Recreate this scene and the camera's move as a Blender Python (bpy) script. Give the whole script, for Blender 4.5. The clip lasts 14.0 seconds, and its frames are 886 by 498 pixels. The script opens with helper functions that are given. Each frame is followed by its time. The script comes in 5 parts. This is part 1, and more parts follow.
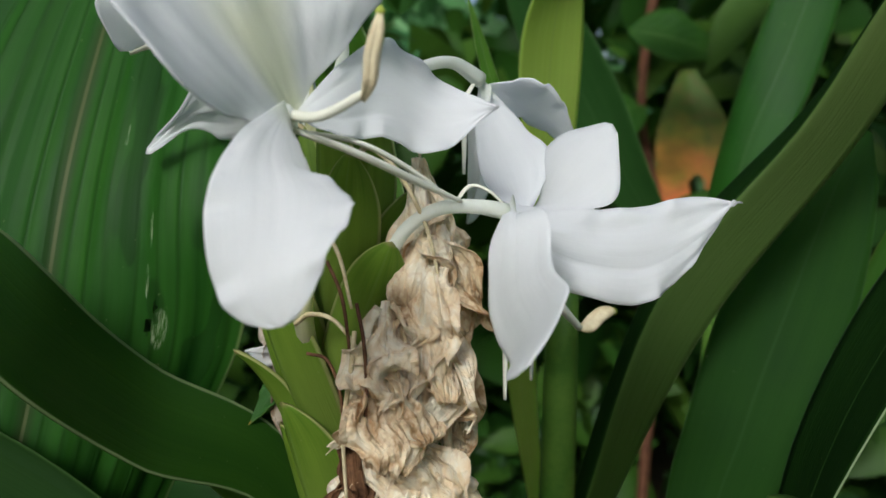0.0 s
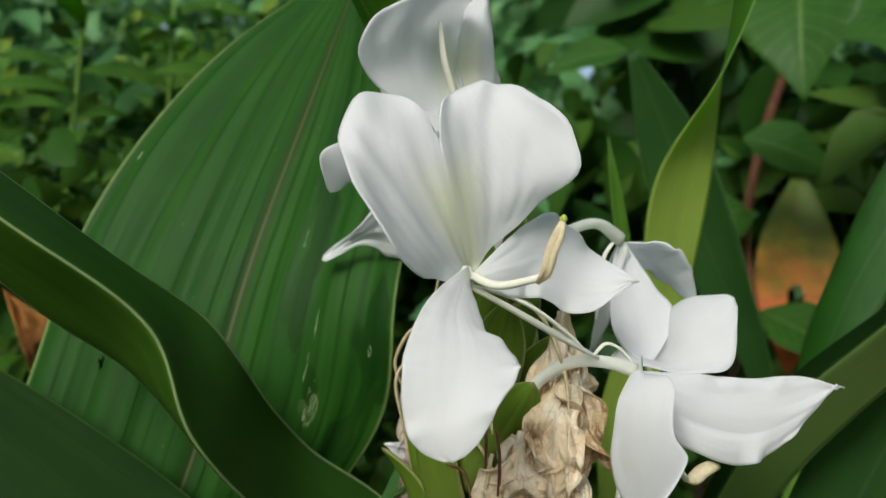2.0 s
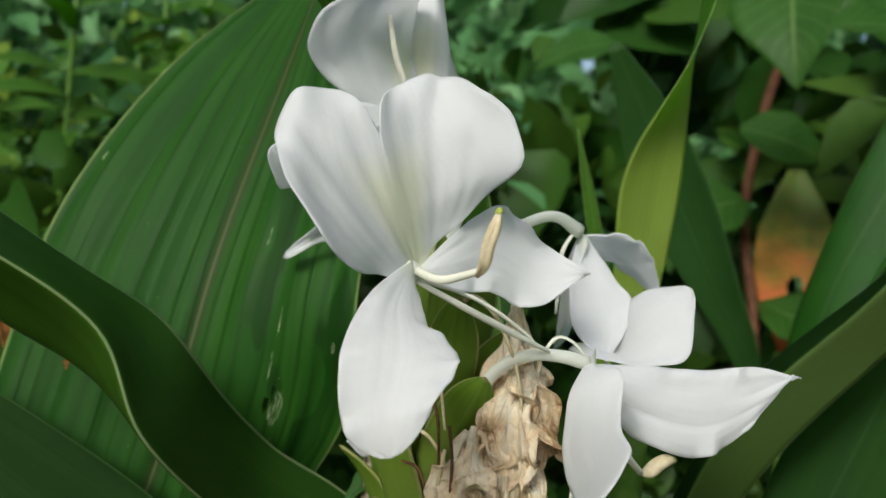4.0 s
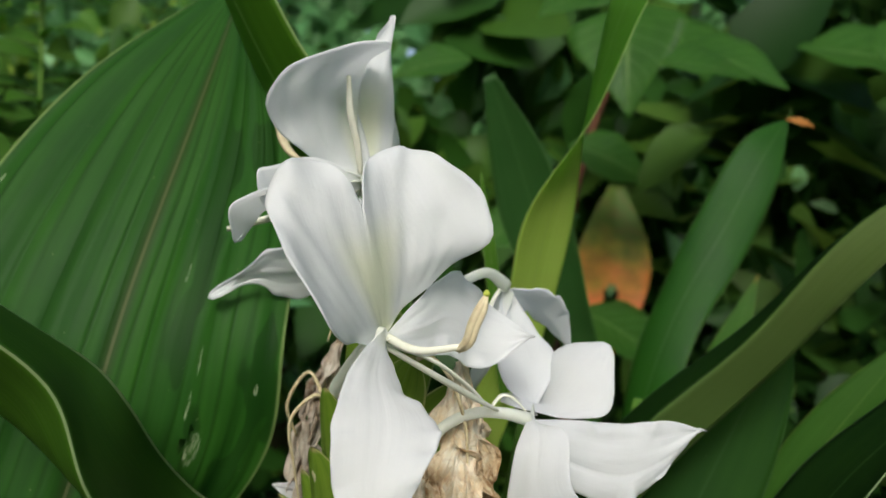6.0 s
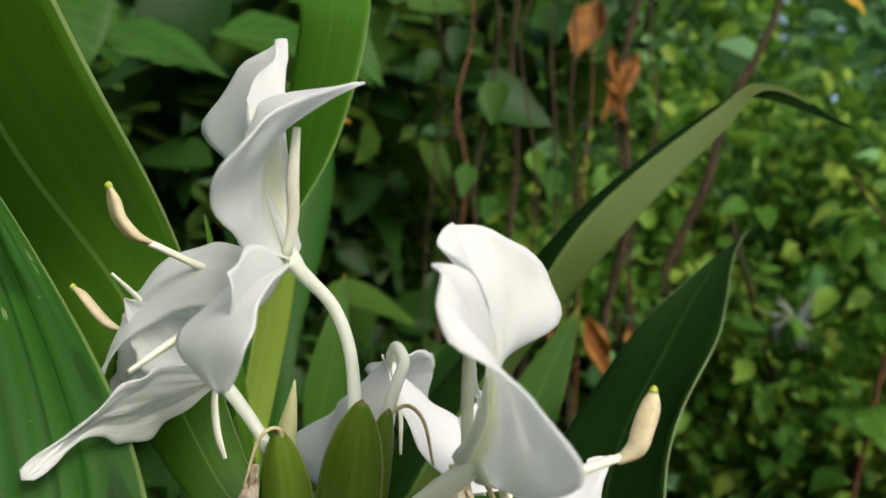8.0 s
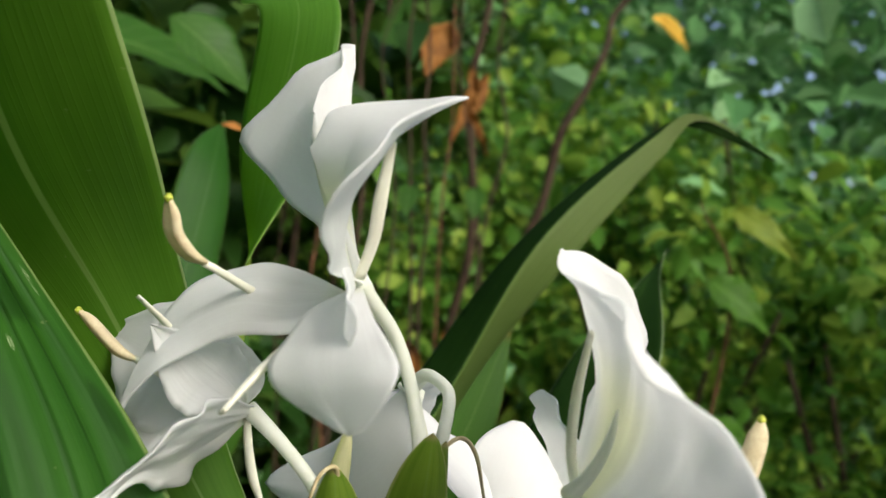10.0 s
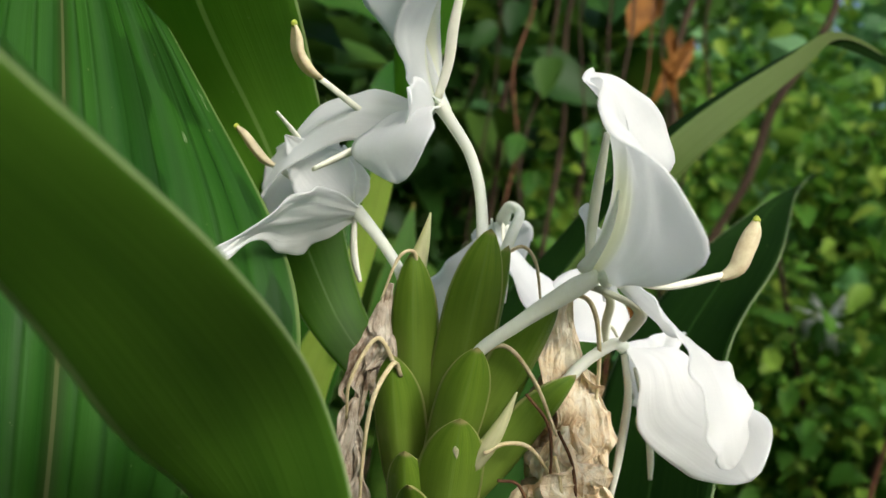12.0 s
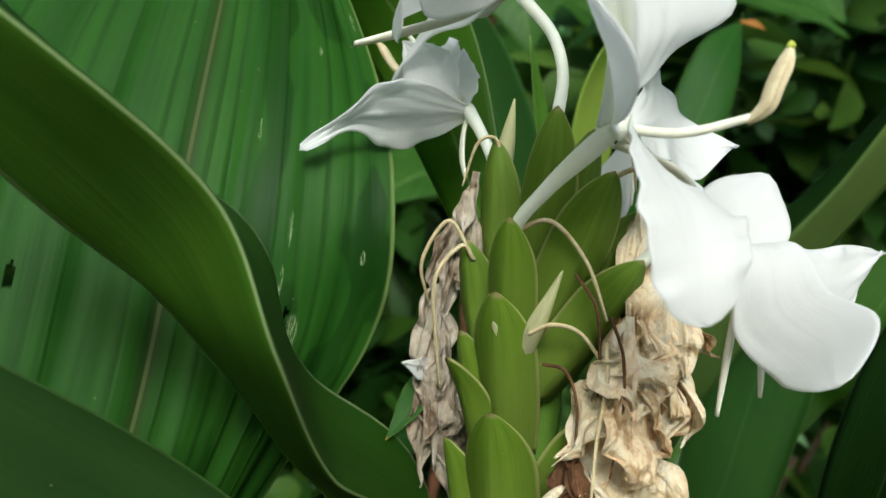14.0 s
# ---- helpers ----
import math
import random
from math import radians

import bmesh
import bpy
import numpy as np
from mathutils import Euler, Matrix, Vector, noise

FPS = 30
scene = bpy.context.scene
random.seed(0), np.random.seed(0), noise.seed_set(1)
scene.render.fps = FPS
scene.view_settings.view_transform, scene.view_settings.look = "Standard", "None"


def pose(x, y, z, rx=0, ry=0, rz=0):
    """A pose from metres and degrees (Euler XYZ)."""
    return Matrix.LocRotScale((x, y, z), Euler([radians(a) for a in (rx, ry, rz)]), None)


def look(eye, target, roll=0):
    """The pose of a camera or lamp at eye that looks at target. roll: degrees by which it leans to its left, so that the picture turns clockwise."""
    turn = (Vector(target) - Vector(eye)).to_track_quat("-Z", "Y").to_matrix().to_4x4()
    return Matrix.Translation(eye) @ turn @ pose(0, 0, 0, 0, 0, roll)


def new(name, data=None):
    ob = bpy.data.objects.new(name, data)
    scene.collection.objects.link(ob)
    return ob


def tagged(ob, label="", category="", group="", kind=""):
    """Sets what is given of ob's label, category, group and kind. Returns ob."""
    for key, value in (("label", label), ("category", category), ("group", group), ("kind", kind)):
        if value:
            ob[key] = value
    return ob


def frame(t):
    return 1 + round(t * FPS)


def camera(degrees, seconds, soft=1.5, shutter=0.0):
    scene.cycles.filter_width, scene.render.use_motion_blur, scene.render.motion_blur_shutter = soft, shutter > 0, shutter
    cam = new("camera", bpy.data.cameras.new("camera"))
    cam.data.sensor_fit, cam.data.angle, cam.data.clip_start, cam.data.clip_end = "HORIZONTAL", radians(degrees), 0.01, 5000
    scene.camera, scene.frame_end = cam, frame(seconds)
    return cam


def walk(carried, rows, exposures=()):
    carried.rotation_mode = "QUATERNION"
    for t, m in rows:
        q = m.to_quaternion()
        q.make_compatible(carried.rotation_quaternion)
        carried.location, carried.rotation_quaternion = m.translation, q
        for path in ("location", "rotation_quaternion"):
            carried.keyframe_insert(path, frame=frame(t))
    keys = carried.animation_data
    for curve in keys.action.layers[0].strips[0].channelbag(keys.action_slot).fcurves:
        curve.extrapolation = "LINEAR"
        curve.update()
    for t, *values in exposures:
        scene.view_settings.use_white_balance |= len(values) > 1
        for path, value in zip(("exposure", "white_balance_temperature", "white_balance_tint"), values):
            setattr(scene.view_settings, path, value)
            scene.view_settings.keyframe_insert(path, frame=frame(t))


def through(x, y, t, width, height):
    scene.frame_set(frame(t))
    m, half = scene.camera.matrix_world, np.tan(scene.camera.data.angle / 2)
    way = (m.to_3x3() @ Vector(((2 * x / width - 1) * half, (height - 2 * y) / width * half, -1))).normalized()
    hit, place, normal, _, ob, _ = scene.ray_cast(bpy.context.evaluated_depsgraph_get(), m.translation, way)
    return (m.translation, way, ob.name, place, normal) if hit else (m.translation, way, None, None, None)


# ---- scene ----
cam = camera(53.0, 14.0)
cam.data.dof.use_dof = True
cam.data.dof.focus_distance = 0.21
cam.data.dof.aperture_fstop = 19.0
PATH = [
    (0, (0.007, 0.022, 1.007), (-0.031, 1.994, 0.674), 0.0),
    (0.5, (0.009, 0.008, 1.024), (-0.093, 1.982, 0.721), 0.3),
    (1, (0.003, 0.001, 1.028), (-0.146, 1.979, 0.769), 3.0),
    (1.5, (0.001, -0.001, 1.03), (-0.177, 1.979, 0.809), 5.2),
    (2, (-0.008, -0.011, 1.032), (-0.244, 1.963, 0.811), 6.8),
    (4.5, (0.01, -0.007, 1.033), (-0.251, 1.962, 0.792), 5.5),
    (5, (0.012, -0.01, 1.027), (-0.269, 1.952, 0.762), 5.5),
    (5.5, (0.007, -0.017, 1.033), (-0.2, 1.956, 0.784), 6.5),
    (6, (-0.033, -0.017, 1.048), (0.138, 1.965, 0.848), 9.5),
    (6.5, (-0.088, -0.006, 1.043), (0.511, 1.898, 0.921), 9.4),
    (7, (-0.13, 0.004, 1.045), (0.783, 1.784, 1.007), 7.1),
    (7.5, (-0.146, 0.041, 1.06), (1.111, 1.593, 0.943), 2.4),
    (8, (-0.153, 0.088, 1.051), (1.305, 1.455, 0.971), 3.9),
    (10.5, (-0.185, 0.137, 1.047), (1.53, 1.165, 1.013), 5.2),
    (11, (-0.192, 0.125, 1.033), (1.485, 1.213, 0.962), 6.9),
    (11.5, (-0.196, 0.107, 1.02), (1.425, 1.275, 0.946), 8.2),
    (12, (-0.19, 0.081, 1.016), (1.228, 1.487, 0.9), 8.4),
    (12.5, (-0.178, 0.072, 0.999), (0.979, 1.7, 0.898), 8.9),
    (13, (-0.147, 0.064, 0.998), (0.733, 1.853, 0.85), 6.8),
    (13.5, (-0.124, 0.051, 0.996), (0.572, 1.917, 0.814), 7.3),
    (14, (-0.105, 0.03, 0.992), (0.437, 1.947, 0.811), 7.0),
]
walk(cam, [(t, look(eye, target, roll)) for t, eye, target, roll in PATH],
     [(0, -0.03, 5950, 6), (1, 0.00, 6100, 6), (2, 0.03, 6270, 5), (5.5, 0.04, 6270, 5), (7, 0.20, 6600, 7), (8, 0.38, 6650, 7), (10.5, 0.54, 6700, 7), (12, 0.48, 6500, 5), (13, 0.47, 6280, 2), (14, 0.42, 6180, 0)])

# ---- daylight: bright hazy sky, soft sun from high on the left ----
SUN_DIR = Vector((-0.25, -0.76, 0.60)).normalized()
world = bpy.data.worlds.new("sky")
scene.world = world
world.use_nodes = True
wn = world.node_tree
sky = wn.nodes.new("ShaderNodeTexSky")
sky.sky_type, sky.sun_disc = "NISHITA", False
sky.air_density, sky.dust_density, sky.ozone_density = 0.7, 4.0, 0.4
sky.sun_elevation = math.asin(SUN_DIR.z)
sky.sun_rotation = math.atan2(SUN_DIR.x, SUN_DIR.y)
wn.nodes["Background"].inputs["Strength"].default_value = 0.165
wn.links.new(sky.outputs[0], wn.nodes["Background"].inputs["Color"])
sun_data = bpy.data.lights.new("sun", "SUN")
sun_data.energy, sun_data.angle, sun_data.color = 1.75, radians(14), (1.0, 0.985, 0.955)
sun = new("sun", sun_data)
sun.matrix_world = look(SUN_DIR * 20, (0, 0, 0))


# ---- materials ----
class Mat:
    """A node material under construction."""

    def __init__(self, name):
        self.mat = bpy.data.materials.new(name)
        self.mat.use_nodes = True
        self.tree = self.mat.node_tree
        self.bsdf = self.tree.nodes["Principled BSDF"]
        self.out = self.tree.nodes["Material Output"]

    def node(self, kind, **values):
        n = self.tree.nodes.new("ShaderNode" + kind)
        for key, value in values.items():
            n.inputs[key.replace("_", " ")].default_value = value
        return n

    def link(self, a, b):
        self.tree.links.new(a, b)

    def noise(self, vector, scale, detail=4.0, rough=0.55):
        n = self.node("TexNoise", Scale=scale, Detail=detail, Roughness=rough)
        self.link(vector, n.inputs["Vector"])
        return n.outputs["Fac"]

    def ramp(self, fac, *stops):
        n = self.node("ValToRGB")
        e = n.color_ramp.elements
        while len(e) < len(stops):
            e.new(0.5)
        for k, (pos, col) in enumerate(stops):
            e[k].position, e[k].color = pos, (*col, 1)
        self.link(fac, n.inputs["Fac"])
        return n.outputs["Color"]

    def math(self, op, a, b=None, clamp=False):
        n = self.node("Math")
        n.operation, n.use_clamp = op, clamp
        for k, v in enumerate((a, b)):
            if v is None:
                continue
            if isinstance(v, (int, float)):
                n.inputs[k].default_value = v
            else:
                self.link(v, n.inputs[k])
        return n.outputs[0]

    def mix(self, fac, a, b, blend="MIX"):
        n = self.tree.nodes.new("ShaderNodeMix")
        n.data_type, n.blend_type = "RGBA", blend
        for sock, v in ((n.inputs[0], fac), (n.inputs[6], a), (n.inputs[7], b)):
            if isinstance(v, (int, float)):
                sock.default_value = v
            elif isinstance(v, tuple):
                sock.default_value = (*v, 1)
            else:
                self.link(v, sock)
        return n.outputs[2]

    def step(self, value, low, high, to_low=0.0, to_high=1.0):
        n = self.node("MapRange")
        n.interpolation_type = "SMOOTHSTEP"
        for k, v in enumerate((low, high, to_low, to_high)):
            n.inputs[k + 1].default_value = v
        self.link(value, n.inputs[0])
        return n.outputs[0]

    def bump(self, height, strength, distance):
        n = self.node("Bump", Strength=strength, Distance=distance)
        self.link(height, n.inputs["Height"])
        self.link(n.outputs[0], self.bsdf.inputs["Normal"])
        return n.outputs[0]

    def finish(self, colour, rough, translucent=0.0, through=None, specular=0.4, normal=None):
        self.link(colour, self.bsdf.inputs["Base Color"])
        if isinstance(rough, (int, float)):
            self.bsdf.inputs["Roughness"].default_value = rough
        else:
            self.link(rough, self.bsdf.inputs["Roughness"])
        self.bsdf.inputs["Specular IOR Level"].default_value = specular
        if translucent:
            t = self.node("BsdfTranslucent")
            self.link(through or colour, t.inputs["Color"])
            if normal:
                self.link(normal, t.inputs["Normal"])
            m = self.node("MixShader", Fac=translucent)
            self.link(self.bsdf.outputs[0], m.inputs[1])
            self.link(t.outputs[0], m.inputs[2])
            self.link(m.outputs[0], self.out.inputs["Surface"])
        return self.mat

    def uv(self):
        """Blade coordinates: along from base (0) to tip (1), across from one margin (0) over the midrib (0.5) to the other (1)."""
        n = self.node("SeparateXYZ")
        self.link(self.node("TexCoord").outputs["UV"], n.inputs[0])
        return n.outputs[0], n.outputs[1]

    def obj(self):
        return self.node("TexCoord").outputs["Object"]


def stretched(m, along, across, k_along, k_across):
    c = m.node("CombineXYZ")
    m.link(m.math("MULTIPLY", along, k_along), c.inputs[0])
    m.link(m.math("MULTIPLY", across, k_across), c.inputs[1])
    return c.outputs[0]


def leaf_material(name, dark, light, midrib, margin, veins=42.0, vein_depth=0.6, rough=0.42, rib_width=0.012, translucent=0.5, rib_side=None, specular=0.24, ribs=34.0, rib_dark=0.12, glow_add=0.45, edge_at=0.487, edge_w=0.009, tip=None, base=None, marks=(), patches=0.0, pinnate=0.0):
    m = Mat(name)
    along, across = m.uv()
    fine = m.noise(stretched(m, along, across, 3.0, veins * 2.6), 1.0, 3.0)
    broad = m.noise(stretched(m, along, across, 1.4, veins * 0.5), 1.0, 3.0)
    blotch = m.noise(m.obj(), 38.0, 5.0)
    fac = m.math("ADD", m.math("MULTIPLY", broad, 0.6), m.math("MULTIPLY", fine, 0.25))
    fac = m.math("ADD", fac, m.math("MULTIPLY", blotch, 0.3))
    colour = m.ramp(fac, (0.38, dark), (0.78, light))
    side = m.math("ABSOLUTE", m.math("SUBTRACT", across, 0.5))
    wobble = m.math("MULTIPLY", m.noise(stretched(m, along, across, 1.2, 9.0), 1.0, 2.0), 0.10)
    wave = m.math("ABSOLUTE", m.math("SINE", m.math("MULTIPLY", m.math("ADD", across, wobble), ribs * math.pi)))
    line = m.math("MULTIPLY", m.step(wave, 0.0, 0.6, 1.0, 0.0), m.step(broad, 0.3, 0.62))
    colour = m.mix(m.math("MULTIPLY", line, rib_dark), colour, tuple(q * 0.45 for q in dark))
    if patches:
        damp = m.step(m.noise(stretched(m, along, across, 7.0, 8.0), 1.0, 2.0, 0.4), 0.55, 0.585)
        colour = m.mix(m.math("MULTIPLY", m.math("MULTIPLY", damp, m.step(across, 0.60, 0.72)), patches), colour, tuple(q * 0.45 for q in dark))
    for at, over, half, wide in marks:
        d1 = m.math("DIVIDE", m.math("SUBTRACT", along, at), half)
        d2 = m.math("DIVIDE", m.math("SUBTRACT", across, over), wide)
        spot = m.step(m.math("ADD", m.math("MULTIPLY", d1, d1), m.math("MULTIPLY", d2, d2)), 0.5, 1.0, 1.0, 0.0)
        scratch = m.step(m.noise(stretched(m, along, across, 60.0, 520.0), 1.0, 2.0), 0.50, 0.60)
        colour = m.mix(m.math("MULTIPLY", spot, scratch), colour, (0.46, 0.56, 0.30))
    rib = m.step(side, rib_width * 0.5, rib_width, 1.0, 0.0)
    if pinnate:
        slant = m.math("SUBTRACT", m.math("MULTIPLY", along, pinnate), m.math("MULTIPLY", side, pinnate * 0.55))
        lateral = m.step(m.math("ABSOLUTE", m.math("SINE", m.math("MULTIPLY", slant, math.pi))), 0.02, 0.20, 0.55, 0.0)
        colour = m.mix(lateral, colour, midrib)
    if rib_side:
        halo = m.step(side, rib_width, rib_width * 5, 0.75, 0.0)
        colour = m.mix(halo, colour, rib_side)
    colour = m.mix(m.math("MULTIPLY", rib, 0.85), colour, midrib)
    if base:
        colour = m.mix(m.step(along, 0.05, 0.75, 0.8, 0.0), colour, base)
    if tip:
        colour = m.mix(m.step(m.math("ADD", along, m.math("MULTIPLY", m.math("SUBTRACT", blotch, 0.5), 0.12)), 0.93, 0.99, 0.0, 0.8), colour, tip)
    edge = m.step(side, edge_at, edge_at + edge_w)
    colour = m.mix(m.math("MULTIPLY", edge, 0.8), colour, margin)
    specks = m.step(m.noise(m.obj(), 420.0, 2.0), 0.74, 0.78)
    colour = m.mix(m.math("MULTIPLY", specks, 0.35), colour, (0.30, 0.33, 0.12))
    height = m.math("ADD", m.math("MULTIPLY", broad, 0.6), m.math("MULTIPLY", fine, 0.35))
    height = m.math("SUBTRACT", height, m.math("MULTIPLY", line, 0.5))
    nrm = m.bump(height, vein_depth, 0.0012)
    r = m.math("ADD", m.math("MULTIPLY", blotch, 0.22), rough - 0.1)
    glow = m.mix(glow_add, colour, (0.30, 0.58, 0.03), "ADD")
    return m.finish(colour, r, translucent, glow, specular, nrm)


def petal_material(name, base=(0.962, 0.970, 0.978), heart=None, rough=0.55, translucent=0.62, veins=20.0, relief=0.17):
    m = Mat(name)
    along, across = m.uv()
    fine = m.noise(stretched(m, along, across, 2.2, veins), 1.0, 3.0)
    soft = m.noise(m.obj(), 130.0, 3.0)
    shade = m.math("ADD", m.math("MULTIPLY", fine, 0.5), m.math("MULTIPLY", soft, 0.5))
    colour = m.ramp(shade, (0.3, tuple(c * 0.97 for c in base)), (0.65, base))
    if heart:
        side = m.math("ABSOLUTE", m.math("SUBTRACT", across, 0.5))
        a = m.step(along, 0.38, 0.66, 1.0, 0.0)
        b = m.step(m.math("DIVIDE", side, m.math("ADD", along, 0.10)), 0.08, 0.34, 1.0, 0.0)
        colour = m.mix(m.math("MULTIPLY", m.math("MULTIPLY", a, b), 0.85), colour, heart)
    base_tint = m.step(along, 0.0, 0.12, 0.35, 0.0)
    colour = m.mix(base_tint, colour, (0.80, 0.84, 0.62))
    nrm = m.bump(m.math("ADD", m.math("MULTIPLY", fine, 0.55), soft), relief, 0.0009)
    return m.finish(colour, rough, translucent, colour, 0.25, nrm)


def mottled(name, a, b, rough, scale, bump=0.3, distance=0.001, translucent=0.0, specular=0.3, c=None):
    m = Mat(name)
    o = m.obj()
    n1, n2 = m.noise(o, scale, 6.0, 0.6), m.noise(o, scale * 6.3, 4.0, 0.6)
    fac = m.math("ADD", m.math("MULTIPLY", n1, 0.7), m.math("MULTIPLY", n2, 0.3))
    colour = m.ramp(fac, (0.34, a), (0.66, b)) if c is None else m.ramp(fac, (0.32, a), (0.52, b), (0.68, c))
    nrm = m.bump(fac, bump, distance)
    return m.finish(colour, rough, translucent, colour, specular, nrm)


def foliage_material(name, a, b, c, rough=0.5, translucent=0.3):
    """Leaves of which each takes its own shade."""
    m = Mat(name)
    isl = m.node("NewGeometry").outputs["Random Per Island"]
    colour = m.ramp(isl, (0.0, a), (0.55, b), (1.0, c))
    blotch = m.noise(m.obj(), 60.0, 3.0)
    colour = m.mix(m.math("MULTIPLY", blotch, 0.35), colour, a)
    glow = m.mix(0.25, colour, (0.18, 0.26, 0.02), "ADD")
    return m.finish(colour, rough, translucent, glow, 0.2)


def withered_material(name="withered_petal", low=(0.55, 0.34, 0.16), mid=(0.90, 0.76, 0.52), high=(0.95, 0.895, 0.74)):
    m = Mat(name)
    squeeze = m.node("Mapping")
    squeeze.inputs["Scale"].default_value = (1.0, 1.0, 0.6)
    m.link(m.obj(), squeeze.inputs["Vector"])
    o = squeeze.outputs[0]
    a = m.math("ABSOLUTE", m.math("SUBTRACT", m.noise(o, 170.0, 3.0), 0.5))
    c = m.math("ABSOLUTE", m.math("SUBTRACT", m.noise(o, 420.0, 3.0), 0.5))
    stain = m.noise(o, 60.0, 5.0)
    fac = m.math("ADD", m.math("MULTIPLY", stain, 0.75), m.math("ADD", m.math("MULTIPLY", a, 1.0), m.math("MULTIPLY", c, 0.6)))
    own = m.math("MULTIPLY", m.math("SUBTRACT", m.node("ObjectInfo").outputs["Random"], 0.55), 0.20)
    fac = m.math("ADD", fac, own)
    colour = m.ramp(fac, (0.26, low), (0.40, mid), (0.60, high))
    crack = m.node("TexVoronoi", Scale=190.0, Randomness=1.0)
    crack.feature = "DISTANCE_TO_EDGE"
    warp = m.node("VectorMath")
    warp.operation = "ADD"
    lift = m.node("TexNoise", Scale=90.0, Detail=3.0)
    small = m.node("VectorMath")
    small.operation = "SCALE"
    small.inputs["Scale"].default_value = 0.012
    m.link(o, lift.inputs["Vector"])
    m.link(lift.outputs["Color"], small.inputs[0])
    m.link(o, warp.inputs[0])
    m.link(small.outputs[0], warp.inputs[1])
    m.link(warp.outputs[0], crack.inputs["Vector"])
    ridge = m.step(crack.outputs["Distance"], 0.0, 0.22)
    colour = m.mix(m.math("MULTIPLY", m.step(crack.outputs["Distance"], 0.0, 0.05, 1.0, 0.0), 0.22), colour, (0.50, 0.33, 0.17))
    along, across = m.uv()
    rim = m.step(m.math("ADD", m.math("ABSOLUTE", m.math("SUBTRACT", across, 0.5)), m.math("MULTIPLY", stain, 0.12)), 0.47, 0.57, 0.0, 0.35)
    colour = m.mix(rim, colour, low)
    nrm = m.bump(m.math("ADD", m.math("MULTIPLY", ridge, 0.25), m.math("ADD", a, m.math("MULTIPLY", c, 0.8))), 0.85, 0.0016)
    return m.finish(colour, 0.55, 0.42, colour, 0.35, nrm)


def autumn_material():
    m = Mat("autumn_leaf")
    along, across = m.uv()
    n = m.noise(m.obj(), 22.0, 5.0)
    fac = m.math("ADD", along, m.math("MULTIPLY", m.math("SUBTRACT", n, 0.5), 0.6))
    colour = m.ramp(fac, (0.20, (0.09, 0.15, 0.02)), (0.38, (0.26, 0.24, 0.03)), (0.58, (0.66, 0.24, 0.06)), (0.80, (0.76, 0.17, 0.07)))
    ribs = m.step(m.noise(stretched(m, along, across, 14.0, 3.0), 1.0, 2.0), 0.45, 0.6)
    colour = m.mix(m.math("MULTIPLY", ribs, 0.3), colour, (0.16, 0.10, 0.03))
    return m.finish(colour, 0.6, 0.25, colour, 0.3)


LEAF_TOP = leaf_material("leaf_upper", (0.0146, 0.07216, 0.0082), (0.0400, 0.1558, 0.01476), (0.10, 0.22, 0.05), (0.30, 0.40, 0.16), vein_depth=0.35)
LEAF_PLEATED = leaf_material("leaf_pleated", (0.0125, 0.067, 0.0075), (0.0370, 0.132, 0.0130), (0.125, 0.150, 0.055), (0.22, 0.32, 0.10), veins=20.0, vein_depth=0.4, rib_width=0.006, rib_side=(0.030, 0.060, 0.014), rough=0.50, specular=0.14, ribs=17.0, rib_dark=0.55, translucent=0.34, glow_add=0.25, patches=0.6,
                             marks=((0.432, 0.79, 0.024, 0.022), (0.545, 0.758, 0.022, 0.006), (0.487, 0.75, 0.022, 0.005), (0.518, 0.93, 0.010, 0.007), (0.739, 0.82, 0.006, 0.006), (0.673, 0.04, 0.006, 0.008), (0.638, 0.66, 0.012, 0.005), (0.794, 0.97, 0.012, 0.006)))
LEAF_OLIVE = leaf_material("leaf_olive", (0.046, 0.138, 0.0085), (0.100, 0.235, 0.0185), (0.34, 0.44, 0.20), (0.42, 0.52, 0.24), rib_width=0.016, vein_depth=0.15, veins=13.0, edge_at=0.480)
# Shaded and sunlit tones of one leaf, the light put into the colour.
LEAF_SHADED_HALF = leaf_material("leaf_shaded_half", (0.0165, 0.066, 0.0064), (0.041, 0.118, 0.0110), (0.34, 0.44, 0.20), (0.42, 0.52, 0.24), rib_width=0.016, vein_depth=0.12, veins=13.0, edge_at=0.480, specular=0.3, glow_add=0.35, translucent=0.45)
LEAF_SUNLIT_HALF = leaf_material("leaf_sunlit_half", (0.034, 0.100, 0.0085), (0.092, 0.205, 0.0190), (0.34, 0.44, 0.20), (0.42, 0.52, 0.24), rib_width=0.016, vein_depth=0.12, veins=13.0, edge_at=0.480, specular=0.3, glow_add=0.35, translucent=0.45)
LEAF_LIT = leaf_material("leaf_lit", (0.040, 0.130, 0.008), (0.120, 0.262, 0.024), (0.22, 0.34, 0.09), (0.42, 0.52, 0.24), vein_depth=0.12, veins=7.0, rib_dark=0.04, edge_at=0.482, rib_width=0.02)
LEAF_GREY = leaf_material("leaf_grey_underside", (0.112, 0.170, 0.043), (0.176, 0.245, 0.074), (0.16, 0.26, 0.06), (0.34, 0.42, 0.18), vein_depth=0.3, rough=0.5, base=(0.040, 0.098, 0.013))
LEAF_MID = leaf_material("leaf_mid", (0.04945, 0.1568, 0.01255), (0.1088, 0.2614, 0.02614), (0.16, 0.30, 0.06), (0.30, 0.42, 0.14), vein_depth=0.3)
LEAF_RIBBED = leaf_material("leaf_ribbed", (0.013, 0.056, 0.007), (0.032, 0.100, 0.012), (0.040, 0.105, 0.020), (0.10, 0.19, 0.06), vein_depth=0.2, veins=14.0, rib_width=0.018, specular=0.10, rough=0.6)
